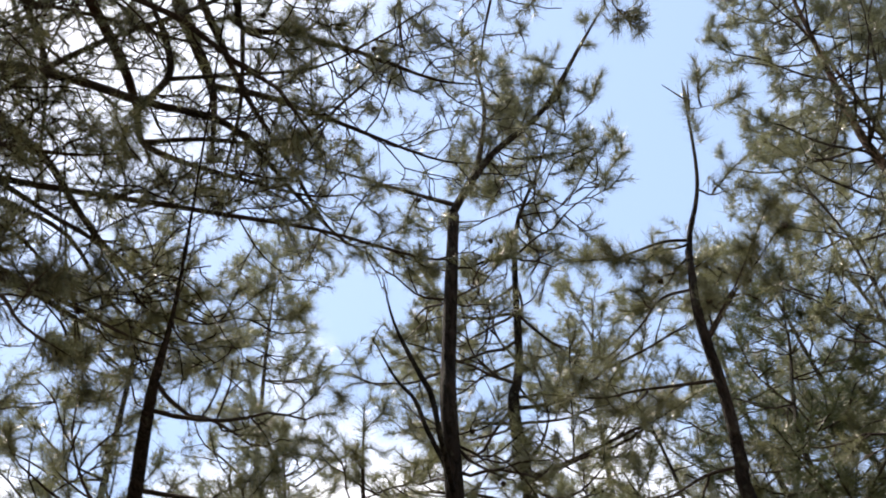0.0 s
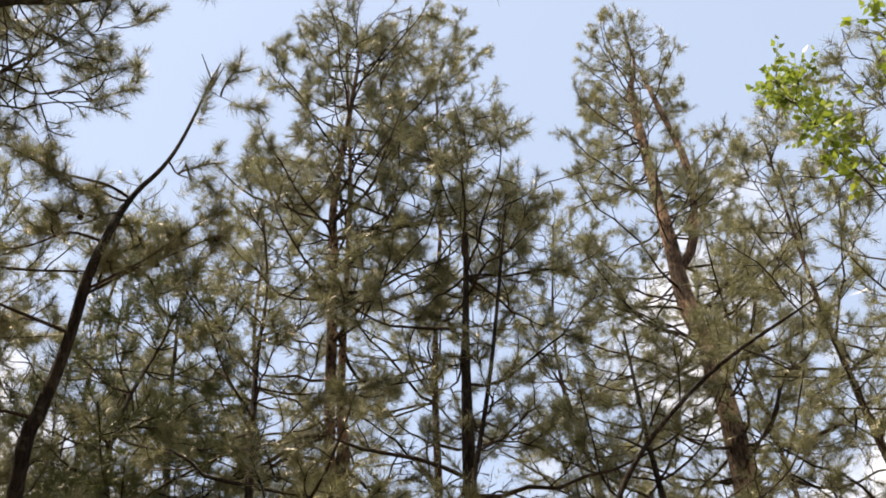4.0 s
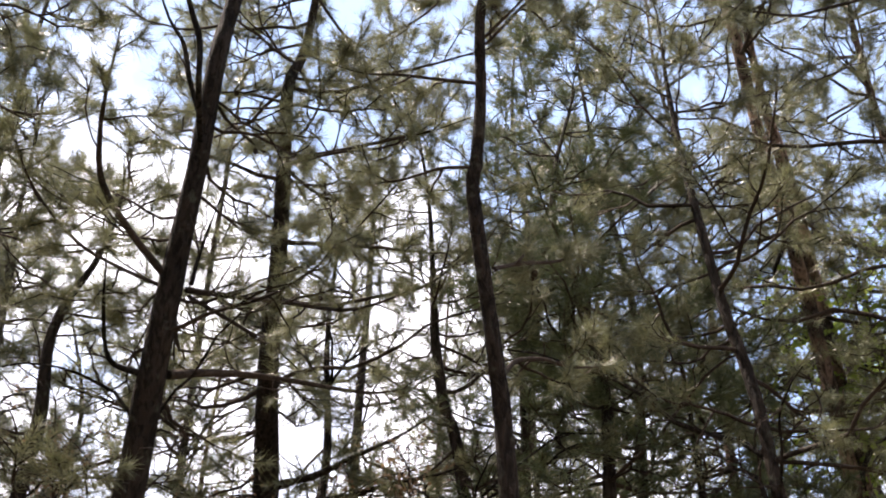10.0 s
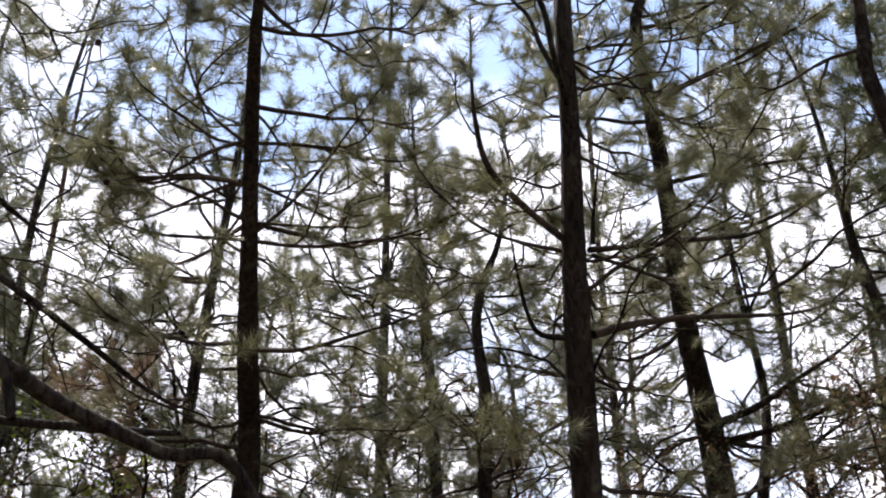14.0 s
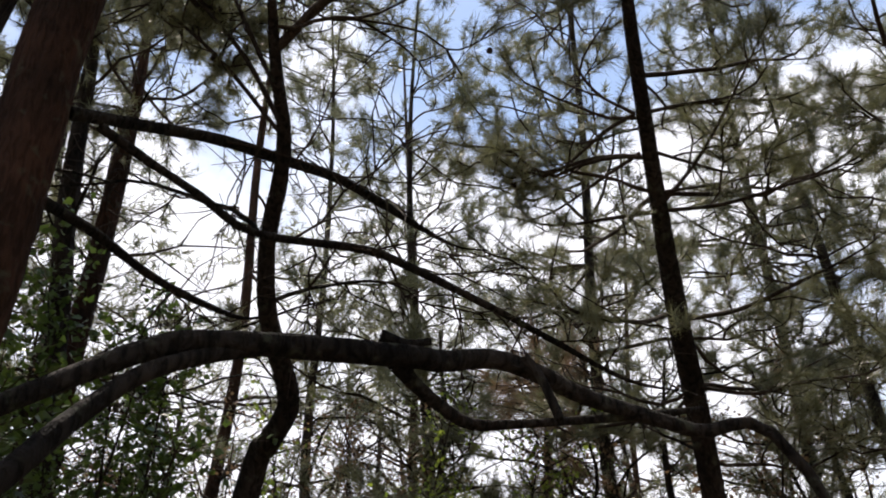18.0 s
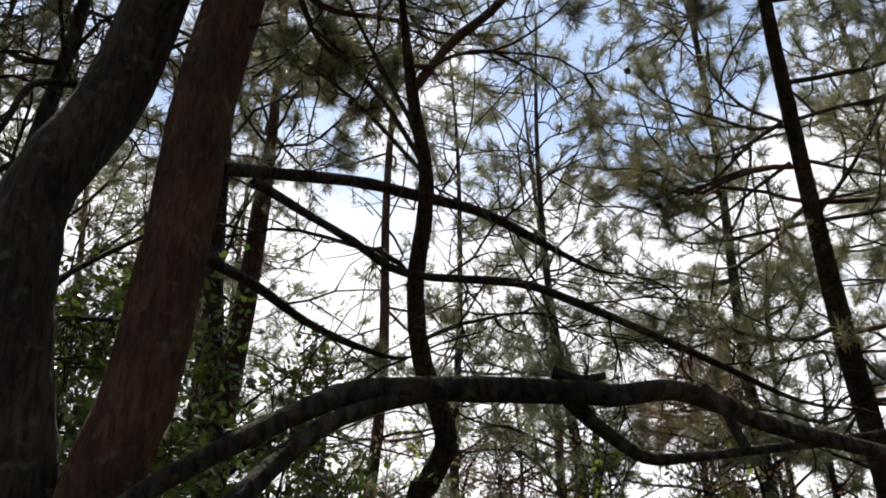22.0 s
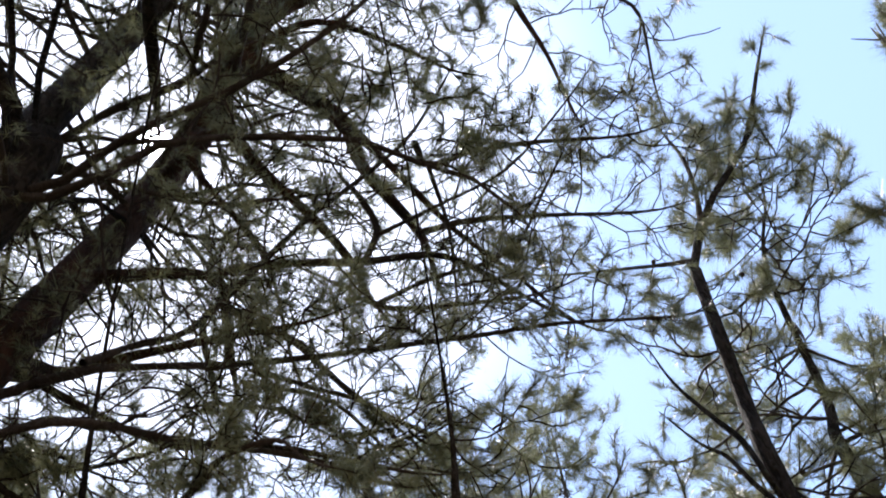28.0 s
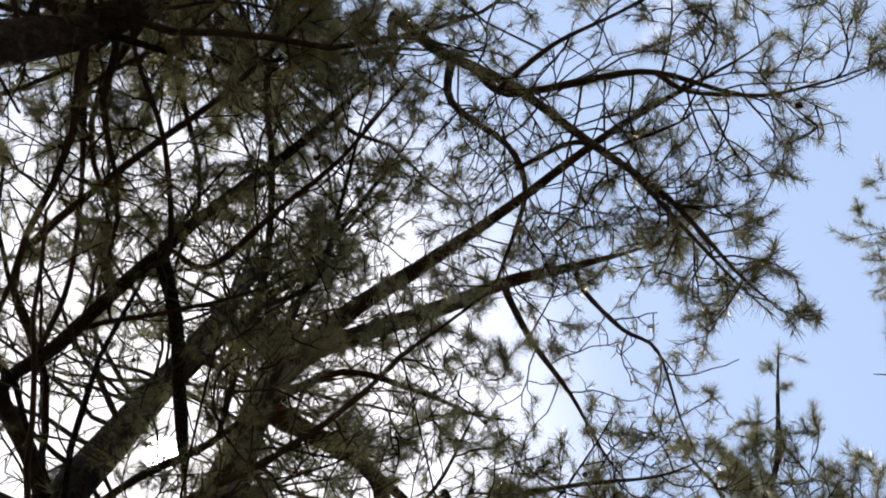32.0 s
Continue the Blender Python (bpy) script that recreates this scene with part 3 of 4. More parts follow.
pine(
    [(-1.58, 5.74, 3.43, 0.065), (-1.49, 5.19, 4.07, 0.059), (-1.39, 4.70, 4.55, 0.045), (-1.21, 3.94, 5.23, 0.031), (-1.06, 3.55, 5.78, 0.009), (-0.74, 2.33, 7.04, 0.005), (-0.62, 1.67, 8.30, 0.008)],
    [
        [(-1.36, 4.37, 4.84, 0.011), (-1.53, 4.37, 4.79, 0.010), (-1.69, 4.40, 4.72, 0.009), (-1.83, 4.41, 4.66, 0.006), (-2.06, 4.40, 4.62, 0.003)],
        [(-1.36, 4.37, 4.84, 0.010), (-1.51, 4.21, 4.93, 0.008), (-1.57, 4.00, 5.08, 0.007), (-1.55, 3.88, 5.18, 0.005), (-1.49, 3.65, 5.43, 0.003)],
        [(-1.40, 4.52, 4.70, 0.012), (-1.60, 4.53, 4.63, 0.009), (-1.88, 4.54, 4.52, 0.006), (-2.11, 4.54, 4.49, 0.003)],
        [(-1.30, 4.39, 4.84, 0.011), (-1.09, 4.62, 4.98, 0.011), (-0.87, 4.88, 5.09, 0.009), (-0.68, 5.11, 5.20, 0.007), (-0.49, 5.30, 5.37, 0.003)],
        [(-1.34, 4.54, 4.70, 0.010), (-1.25, 4.90, 4.83, 0.009), (-1.08, 5.29, 4.93, 0.007), (-0.95, 5.52, 5.06, 0.003)],
        [(-1.38, 4.78, 4.48, 0.012), (-1.06, 4.68, 4.36, 0.010), (-0.74, 4.54, 4.28, 0.008), (-0.46, 4.36, 4.19, 0.005), (-0.20, 4.20, 4.19, 0.003)],
        [(-1.44, 4.76, 4.48, 0.013), (-1.71, 4.68, 4.47, 0.010), (-1.94, 4.59, 4.46, 0.007), (-2.17, 4.47, 4.53, 0.003)],
        [(-1.44, 5.21, 4.04, 0.014), (-1.15, 5.09, 3.97, 0.012), (-0.85, 4.91, 3.94, 0.010), (-0.48, 4.69, 3.93, 0.005), (-0.21, 4.52, 4.00, 0.003)],
        [(-1.54, 5.16, 4.07, 0.015), (-1.56, 4.76, 3.86, 0.012), (-1.56, 4.33, 3.68, 0.010), (-1.61, 3.84, 3.52, 0.008), (-1.61, 3.56, 3.50, 0.003)],
        [(-1.39, 4.75, 4.50, 0.013), (-1.17, 4.67, 4.63, 0.010), (-0.99, 4.56, 4.76, 0.009), (-0.84, 4.45, 4.88, 0.006), (-0.61, 4.30, 5.10, 0.003)],
    ],
    "dark", "straight pine with regular whorls of thin limbs", (3.0, 8.0, 1.6, 14), NEAR_TUFTS, shy=0.9,
)
pine(
    [(-3.53, 4.18, 3.17, 0.066), (-3.37, 4.11, 3.36, 0.058), (-3.21, 4.04, 3.54, 0.057), (-3.13, 3.73, 3.83, 0.048), (-2.99, 3.50, 4.08, 0.042), (-2.81, 3.33, 4.30, 0.039), (-2.70, 3.19, 4.46, 0.033), (-2.58, 2.93, 4.68, 0.027), (-2.34, 2.51, 5.21, 0.010), (-1.72, 1.64, 6.20, 0.006), (-1.41, 1.21, 7.20, 0.008)],
    [
        [(-2.58, 2.93, 4.68, 0.022), (-2.35, 2.92, 4.83, 0.023), (-2.11, 2.87, 4.84, 0.020), (-1.89, 2.78, 4.84, 0.017), (-1.74, 2.69, 4.80, 0.012), (-1.50, 2.68, 4.76, 0.009), (-1.38, 2.74, 4.63, 0.006), (-1.17, 2.82, 4.51, 0.003)],
        [(-2.70, 3.19, 4.46, 0.014), (-2.85, 3.05, 4.85, 0.012), (-3.05, 2.90, 5.20, 0.009), (-3.15, 2.80, 5.50, 0.004)],
        [(-2.66, 3.10, 4.55, 0.012), (-2.80, 2.95, 5.00, 0.010), (-2.90, 2.85, 5.35, 0.007), (-2.95, 2.75, 5.65, 0.004)],
        [(-2.72, 3.21, 4.44, 0.012), (-3.00, 3.00, 4.90, 0.010), (-3.30, 2.75, 5.25, 0.007), (-3.45, 2.60, 5.45, 0.004)],
    ],
    "dark", "crooked dark pine with a bent foot and dense crown", (3.7, 7.2, 1.9, 9), FINE_TUFTS, shy=0.3, step=0.16, reach=0.75, level=2, own_step=0.075, own_reach=0.42, own_level=2,
)
pine(
    [(-3.03, 1.93, 2.51, 0.124), (-2.98, 2.01, 3.02, 0.120), (-2.96, 2.05, 3.58, 0.120), (-2.91, 2.13, 4.74, 0.120), (-2.63, 2.50, 7.37, 0.120), (-2.52, 2.62, 8.73, 0.120), (-2.44, 2.70, 10.14, 0.120), (-2.39, 2.75, 10.68, 0.120), (-2.37, 2.77, 11.73, 0.120), (-2.26, 2.81, 12.76, 0.072), (-2.25, 2.92, 13.80, 0.008)],
    [
        [(-2.51, 2.63, 8.97, 0.096), (-2.12, 2.34, 8.89, 0.090), (-1.83, 2.14, 8.92, 0.084), (-1.35, 2.05, 8.91, 0.074), (-0.90, 2.09, 8.84, 0.069), (-0.39, 2.15, 8.74, 0.060), (0.12, 2.17, 8.61, 0.047), (0.58, 2.24, 8.43, 0.031), (1.05, 2.29, 8.23, 0.009), (1.34, 2.29, 8.19, 0.003)],
        [(-1.72, 2.11, 8.95, 0.075), (-0.99, 1.91, 8.94, 0.070), (-0.49, 1.84, 8.82, 0.060), (-0.02, 1.76, 8.66, 0.047), (0.43, 1.66, 8.48, 0.034), (1.25, 1.48, 8.25, 0.026), (1.98, 1.39, 7.90, 0.009), (2.26, 1.34, 7.85, 0.003)],
        [(-1.87, 2.18, 8.92, 0.068), (-1.78, 2.18, 8.56, 0.083), (-1.58, 2.42, 8.42, 0.071), (-1.32, 2.78, 8.25, 0.059), (-1.30, 3.07, 8.02, 0.047), (-1.18, 3.34, 7.80, 0.038), (-1.09, 3.56, 7.59, 0.028), (-1.10, 3.82, 7.32, 0.009), (-1.08, 3.99, 7.19, 0.003)],
        [(-2.59, 2.54, 7.83, 0.054), (-1.97, 2.34, 7.75, 0.047), (-1.81, 2.70, 7.65, 0.038), (-1.64, 3.09, 7.51, 0.031), (-1.54, 3.38, 7.37, 0.026), (-1.50, 3.65, 7.20, 0.009), (-1.43, 3.87, 7.13, 0.003)],
        [(-2.72, 2.37, 6.50, 0.043), (-2.13, 2.76, 6.68, 0.031), (-2.18, 3.06, 6.65, 0.028), (-2.32, 3.45, 6.51, 0.009), (-2.38, 3.68, 6.49, 0.003)],
        [(-2.86, 2.19, 5.18, 0.026), (-2.41, 2.37, 5.41, 0.023), (-2.25, 2.60, 5.65, 0.019), (-2.00, 2.90, 5.89, 0.019), (-1.65, 3.20, 6.12, 0.018), (-1.30, 3.46, 6.33, 0.017), (-0.88, 3.73, 6.52, 0.015), (-0.41, 3.98, 6.67, 0.012), (0.23, 4.29, 6.73, 0.009), (0.51, 4.39, 6.82, 0.003)],
        [(-2.41, 2.40, 5.53, 0.021), (-2.34, 2.57, 5.84, 0.018), (-2.19, 2.77, 6.15, 0.019), (-1.97, 2.84, 6.55, 0.019), (-1.56, 2.83, 7.00, 0.017), (-1.21, 2.88, 7.38, 0.014), (-0.89, 2.90, 7.73, 0.013), (-0.62, 2.83, 8.09, 0.009), (-0.43, 2.77, 8.38, 0.003)],
        [(-2.89, 2.16, 3.92, 0.027), (-2.90, 2.60, 4.15, 0.026), (-2.90, 3.01, 4.35, 0.028), (-2.86, 3.44, 4.49, 0.029), (-2.82, 3.83, 4.61, 0.026), (-2.75, 4.22, 4.63, 0.024), (-2.59, 4.65, 4.57, 0.009), (-2.46, 4.89, 4.61, 0.003)],
        [(-2.82, 2.25, 3.89, 0.021), (-2.77, 2.47, 3.85, 0.018), (-2.71, 2.70, 3.81, 0.018), (-2.61, 2.93, 3.73, 0.018), (-2.32, 3.31, 3.76, 0.019), (-2.18, 3.53, 3.72, 0.019), (-1.89, 3.81, 3.55, 0.016), (-1.74, 4.00, 3.46, 0.014), (-1.52, 4.20, 3.32, 0.009), (-1.30, 4.35, 3.27, 0.003)],
        [(-2.91, 2.13, 3.53, 0.022), (-3.02, 2.49, 3.62, 0.022), (-3.10, 2.87, 3.65, 0.019), (-3.17, 3.24, 3.72, 0.018), (-3.21, 3.63, 3.81, 0.009), (-3.21, 3.88, 3.94, 0.003)],
        [(-1.74, 2.13, 8.55, 0.032), (-1.17, 2.14, 8.42, 0.025), (-0.73, 2.45, 8.15, 0.017), (-0.47, 2.64, 7.86, 0.009), (-0.27, 2.75, 7.75, 0.003)],
        [(-1.30, 2.74, 8.14, 0.039), (-1.12, 3.05, 7.90, 0.027), (-0.87, 3.54, 7.54, 0.019), (-0.63, 3.82, 7.25, 0.015), (-0.40, 4.09, 6.92, 0.009), (-0.24, 4.23, 6.80, 0.003)],
        [(-1.06, 3.50, 7.59, 0.024), (-0.73, 3.47, 7.41, 0.020), (-0.31, 3.51, 7.18, 0.014), (0.29, 3.61, 6.88, 0.008), (0.57, 3.63, 6.82, 0.003)],
        [(-1.53, 3.47, 7.31, 0.016), (-1.50, 3.65, 7.20, 0.022), (-1.23, 3.71, 7.05, 0.018), (-0.87, 3.75, 6.91, 0.014), (-0.46, 3.78, 6.76, 0.008), (-0.16, 3.77, 6.74, 0.003)],
        [(-1.50, 3.65, 7.20, 0.018), (-1.10, 3.60, 7.14, 0.014), (-0.56, 3.59, 7.04, 0.012), (-0.21, 3.30, 7.05, 0.009), (0.04, 3.10, 7.13, 0.003)],
        [(0.12, 2.17, 8.61, 0.033), (0.08, 2.20, 8.43, 0.028), (0.08, 2.51, 8.20, 0.023), (0.14, 2.85, 7.94, 0.015), (0.15, 3.18, 7.67, 0.009), (0.19, 3.37, 7.55, 0.003)],
        [(0.58, 2.24, 8.43, 0.021), (0.55, 2.38, 8.25, 0.019), (0.64, 2.65, 8.02, 0.015), (0.76, 2.81, 7.81, 0.011), (0.67, 3.16, 7.53, 0.007), (0.65, 3.36, 7.42, 0.003)],
        [(-2.91, 2.13, 4.74, 0.021), (-2.39, 2.35, 5.02, 0.019), (-2.13, 2.89, 5.34, 0.017), (-1.84, 3.42, 5.64, 0.016), (-1.55, 3.97, 5.82, 0.009), (-1.40, 4.18, 5.97, 0.003)],
        [(-2.07, 2.38, 7.76, 0.030), (-2.14, 2.39, 7.49, 0.026), (-2.04, 2.86, 7.39, 0.020), (-2.01, 3.18, 7.30, 0.014), (-2.10, 3.61, 7.08, 0.009), (-2.13, 3.83, 7.03, 0.003)],
        [(-2.14, 2.81, 6.68, 0.024), (-2.06, 2.84, 6.81, 0.028), (-1.76, 3.01, 6.93, 0.026), (-1.37, 3.24, 7.01, 0.025), (-1.00, 3.42, 7.09, 0.022), (-0.79, 3.63, 7.08, 0.018), (-0.57, 3.93, 7.00, 0.014), (-0.30, 4.23, 6.90, 0.009), (-0.09, 4.41, 6.90, 0.003)],
        [(-1.38, 3.25, 7.04, 0.024), (-1.27, 3.21, 7.29, 0.022), (-1.32, 3.08, 7.55, 0.023), (-1.42, 2.96, 7.78, 0.009), (-1.49, 2.83, 8.08, 0.003)],
        [(-1.26, 3.21, 7.22, 0.015), (-0.85, 3.18, 7.20, 0.012), (-0.37, 3.13, 7.17, 0.008), (0.05, 2.93, 7.19, 0.007), (0.33, 2.79, 7.27, 0.003)],
        [(-0.86, 2.93, 7.68, 0.025), (-0.82, 3.04, 7.51, 0.021), (-0.51, 3.05, 7.44, 0.017), (-0.10, 3.12, 7.31, 0.014), (0.34, 3.22, 7.14, 0.009), (0.63, 3.25, 7.11, 0.003)],
        [(-0.84, 3.09, 7.60, 0.016), (-0.85, 3.37, 7.20, 0.012), (-0.93, 3.59, 6.80, 0.007), (-0.95, 3.70, 6.62, 0.003)],
        [(-2.15, 2.91, 6.67, 0.023), (-2.02, 2.99, 6.49, 0.024), (-1.85, 3.26, 6.50, 0.022), (-1.75, 3.55, 6.46, 0.019), (-1.59, 3.88, 6.39, 0.017), (-1.21, 4.28, 6.29, 0.009), (-0.99, 4.47, 6.31, 0.003)],
        [(-1.88, 3.00, 5.97, 0.015), (-1.97, 3.15, 6.14, 0.016), (-1.78, 3.40, 6.17, 0.014), (-1.56, 3.66, 6.18, 0.011), (-1.36, 4.05, 6.04, 0.006), (-1.22, 4.27, 6.02, 0.003)],
        [(-1.98, 3.22, 6.09, 0.015), (-1.69, 3.49, 6.09, 0.012), (-1.50, 3.86, 5.93, 0.009), (-1.25, 4.10, 5.89, 0.006), (-1.02, 4.27, 5.92, 0.003)],
        [(-1.97, 2.34, 7.75, 0.029), (-1.60, 1.95, 7.84, 0.027), (-1.33, 1.65, 8.04, 0.025), (-0.90, 1.32, 7.98, 0.020), (-0.46, 1.08, 7.86, 0.016), (-0.14, 0.92, 7.70, 0.008), (0.11, 0.78, 7.65, 0.003)],
        [(-2.81, 2.25, 5.62, 0.096), (-2.82, 2.62, 5.98, 0.044), (-2.46, 2.74, 6.07, 0.027), (-2.04, 2.88, 6.14, 0.021), (-1.61, 3.01, 6.17, 0.009), (-1.32, 3.08, 6.26, 0.003)],
        [(-2.81, 2.25, 5.62, 0.023), (-2.44, 3.04, 5.68, 0.018), (-2.09, 3.25, 5.70, 0.018), (-1.69, 3.51, 5.65, 0.015), (-1.31, 3.74, 5.55, 0.007), (-1.05, 3.87, 5.56, 0.003)],
        [(-2.04, 2.81, 6.42, 0.015), (-2.20, 2.89, 6.41, 0.020), (-2.23, 3.09, 6.18, 0.017), (-2.20, 3.19, 6.03, 0.014), (-1.92, 3.31, 5.95, 0.011), (-1.68, 3.50, 5.79, 0.006), (-1.45, 3.63, 5.73, 0.003)],
        [(-2.86, 2.19, 5.18, 0.025), (-2.98, 2.73, 5.29, 0.017), (-2.75, 2.98, 5.26, 0.011), (-2.55, 3.19, 5.21, 0.007), (-2.34, 3.38, 5.23, 0.003)],
        [(-2.92, 2.46, 5.24, 0.017), (-3.08, 2.84, 5.20, 0.014), (-2.99, 3.11, 5.13, 0.009), (-2.88, 3.35, 5.12, 0.003)],
        [(-2.92, 2.46, 5.24, 0.017), (-3.00, 2.57, 5.43, 0.017), (-2.80, 2.76, 5.49, 0.013), (-2.65, 2.98, 5.47, 0.007), (-2.46, 3.20, 5.52, 0.003)],
        [(-2.91, 2.13, 4.74, 0.096), (-3.00, 2.06, 5.15, 0.093), (-2.95, 1.82, 5.31, 0.085), (-2.90, 1.58, 5.45, 0.071), (-2.83, 1.35, 5.58, 0.009), (-2.73, 1.10, 5.79, 0.003)],
        [(-2.94, 2.55, 5.26, 0.015), (-2.94, 2.64, 5.45, 0.021), (-2.79, 2.83, 5.45, 0.016), (-2.59, 2.95, 5.51, 0.011), (-2.35, 3.04, 5.60, 0.007), (-2.07, 3.11, 5.76, 0.003)],
        [(-2.93, 2.57, 5.49, 0.019), (-2.77, 2.64, 5.61, 0.015), (-2.62, 2.83, 5.65, 0.011), (-2.43, 2.90, 5.76, 0.007), (-2.17, 2.97, 5.97, 0.003)],
    ],
    "red", "thick leaning red-barked pine with large spreading limbs", (6.8, 13.2, 2.6, 14), FINE_TUFTS, shy=0.6, own_step=0.14, own_reach=0.9, own_level=2, dead_below=4.0, own_leafy=0.6,
)
pine(
    [(-3.25, 1.83, 2.54, 0.129), (-3.29, 1.75, 3.02, 0.129), (-3.32, 1.70, 3.44, 0.129), (-3.31, 1.72, 3.80, 0.129), (-3.20, 1.94, 4.64, 0.129), (-2.56, 1.72, 6.61, 0.129), (-2.94, 1.79, 7.24, 0.129), (-2.63, 1.75, 8.28, 0.115), (-1.99, 1.62, 9.57, 0.080), (-1.80, 1.54, 10.38, 0.048), (-1.75, 1.58, 11.20, 0.008)],
    [
        [(-2.62, 1.73, 6.72, 0.044), (-2.52, 1.28, 6.76, 0.042), (-2.52, 0.93, 6.91, 0.038), (-2.24, 0.89, 7.16, 0.040), (-1.60, 0.74, 7.50, 0.039), (-1.14, 0.66, 7.73, 0.033), (-0.49, 0.57, 7.93, 0.027), (0.16, 0.38, 8.06, 0.009), (0.45, 0.28, 8.19, 0.003)],
        [(0.16, 0.38, 8.06, 0.007), (0.23, 0.19, 7.48, 0.038), (0.35, 0.46, 7.20, 0.033), (0.57, 0.75, 6.89, 0.026), (0.75, 1.13, 6.53, 0.021), (0.91, 1.46, 6.15, 0.014), (0.96, 1.77, 5.75, 0.008), (1.01, 1.92, 5.60, 0.003)],
        [(0.46, 0.60, 7.04, 0.024), (0.52, 0.76, 6.65, 0.022), (0.91, 0.87, 6.44, 0.017), (1.12, 0.94, 6.24, 0.014), (1.37, 1.17, 5.98, 0.010), (1.57, 1.21, 5.75, 0.006), (1.78, 1.22, 5.61, 0.003)],
        [(-3.01, 1.79, 7.17, 0.026), (-2.69, 1.86, 7.36, 0.025), (-2.40, 1.88, 7.54, 0.026), (-2.00, 1.95, 7.72, 0.025), (-1.67, 1.92, 7.87, 0.009), (-1.39, 1.87, 8.06, 0.003)],
        [(0.39, 0.51, 7.15, 0.026), (0.26, 0.68, 6.77, 0.020), (0.40, 0.98, 6.57, 0.016), (0.36, 1.18, 6.38, 0.013), (0.14, 1.36, 6.19, 0.008), (-0.02, 1.48, 6.11, 0.003)],
        [(0.38, 1.08, 6.47, 0.012), (0.67, 1.07, 6.32, 0.013), (0.79, 1.22, 6.16, 0.012), (0.86, 1.49, 5.97, 0.010), (0.93, 1.78, 5.75, 0.006), (1.00, 1.98, 5.66, 0.003)],
        [(1.10, 0.93, 6.16, 0.013), (1.17, 1.05, 6.04, 0.011), (1.34, 1.15, 5.89, 0.004)],
        [(-2.38, 0.91, 7.03, 0.020), (-2.10, 0.89, 7.26, 0.016), (-1.66, 1.04, 7.31, 0.013), (-1.25, 1.15, 7.33, 0.008), (-0.95, 1.20, 7.41, 0.003)],
        [(0.48, 0.73, 6.70, 0.017), (0.80, 0.64, 6.51, 0.012), (1.11, 0.63, 6.30, 0.008), (1.37, 0.60, 6.21, 0.003)],
        [(-2.38, 0.91, 7.03, 0.020), (-2.15, 0.69, 7.42, 0.016), (-1.88, 0.39, 7.41, 0.016), (-1.64, 0.07, 7.36, 0.015), (-1.35, -0.36, 7.29, 0.024), (-1.10, -0.65, 7.18, 0.009), (-0.90, -0.88, 7.18, 0.003)],
        [(-2.34, 0.87, 7.10, 0.016), (-2.18, 0.41, 7.13, 0.023), (-1.53, 0.23, 7.28, 0.020), (-0.80, 0.13, 7.26, 0.017), (-0.28, -0.00, 7.14, 0.009), (0.02, -0.09, 7.15, 0.003)],
        [(-1.60, 0.00, 7.35, 0.013), (-1.39, -0.24, 7.30, 0.015), (-0.80, -0.24, 7.25, 0.010), (-0.44, -0.31, 7.11, 0.006), (-0.15, -0.38, 7.09, 0.003)],
        [(-1.94, 1.95, 7.74, 0.018), (-1.51, 1.51, 7.74, 0.024), (-1.18, 1.18, 7.86, 0.023), (-0.82, 0.64, 7.74, 0.020), (-0.59, 0.19, 7.55, 0.016), (-0.27, -0.16, 7.33, 0.009), (-0.07, -0.37, 7.29, 0.003)],
        [(-1.70, 0.77, 7.45, 0.020), (-1.48, 0.73, 7.33, 0.017), (-1.19, 0.20, 7.26, 0.015), (-1.05, -0.27, 7.10, 0.012), (-0.87, -0.55, 6.93, 0.007), (-0.71, -0.78, 6.88, 0.003)],
        [(-1.59, 0.78, 7.46, 0.042), (-1.71, 1.11, 7.54, 0.042), (-1.92, 1.48, 7.65, 0.042), (-2.13, 1.85, 7.74, 0.039), (-2.33, 2.21, 7.81, 0.009), (-2.44, 2.43, 7.93, 0.003)],
        [(-1.48, 0.73, 7.33, 0.014), (-1.34, 0.92, 7.32, 0.019), (-0.84, 0.81, 7.22, 0.017), (-0.40, 0.71, 7.08, 0.013), (-0.07, 0.57, 6.90, 0.009), (0.20, 0.46, 6.85, 0.003)],
        [(-1.34, 1.35, 7.80, 0.019), (-0.90, 1.32, 7.55, 0.017), (-0.55, 0.98, 7.34, 0.013), (-0.23, 0.63, 7.09, 0.007), (-0.03, 0.43, 7.03, 0.003)],
    ],
    "dark", "thick dark leaning pine stem with overhead limbs", (6, 10.8, 3.0, 25), FINE_TUFTS,
    bare=[
        [(-3.30, 1.74, 4.26, 0.017), (-3.27, 1.56, 4.11, 0.013), (-3.21, 1.47, 3.85, 0.012), (-3.14, 1.38, 3.61, 0.009), (-3.07, 1.28, 3.34, 0.007), (-2.98, 1.17, 3.16, 0.003)],
    ], own_step=0.12, own_reach=0.85, own_level=2,
)
pine(
    [(-4.09, 2.05, 2.78, 0.074), (-4.14, 1.93, 3.35, 0.063), (-4.20, 1.79, 3.86, 0.051), (-4.39, 1.19, 6.13, 0.031), (-4.56, 0.91, 8.40, 0.008)],
    [
    ],
    "dark", "dark pine stem in the shade beside larger pines", (2.8, 8, 2.0, 7), MID_TUFTS, dead_share=0.4, shy=0.7,
)
pine(
    [(-5.04, 4.13, 4.29, 0.070), (-5.09, 4.06, 5.27, 0.068), (-5.11, 4.04, 6.53, 0.050), (-5.10, 3.95, 7.51, 0.030), (-5.16, 3.97, 8.50, 0.008)],
    [
    ],
    "dark", "dark pine stem behind the red-barked pine", (2.8, 8.3, 2.0, 6), MID_TUFTS, dead_share=0.45, shy=0.6,
)
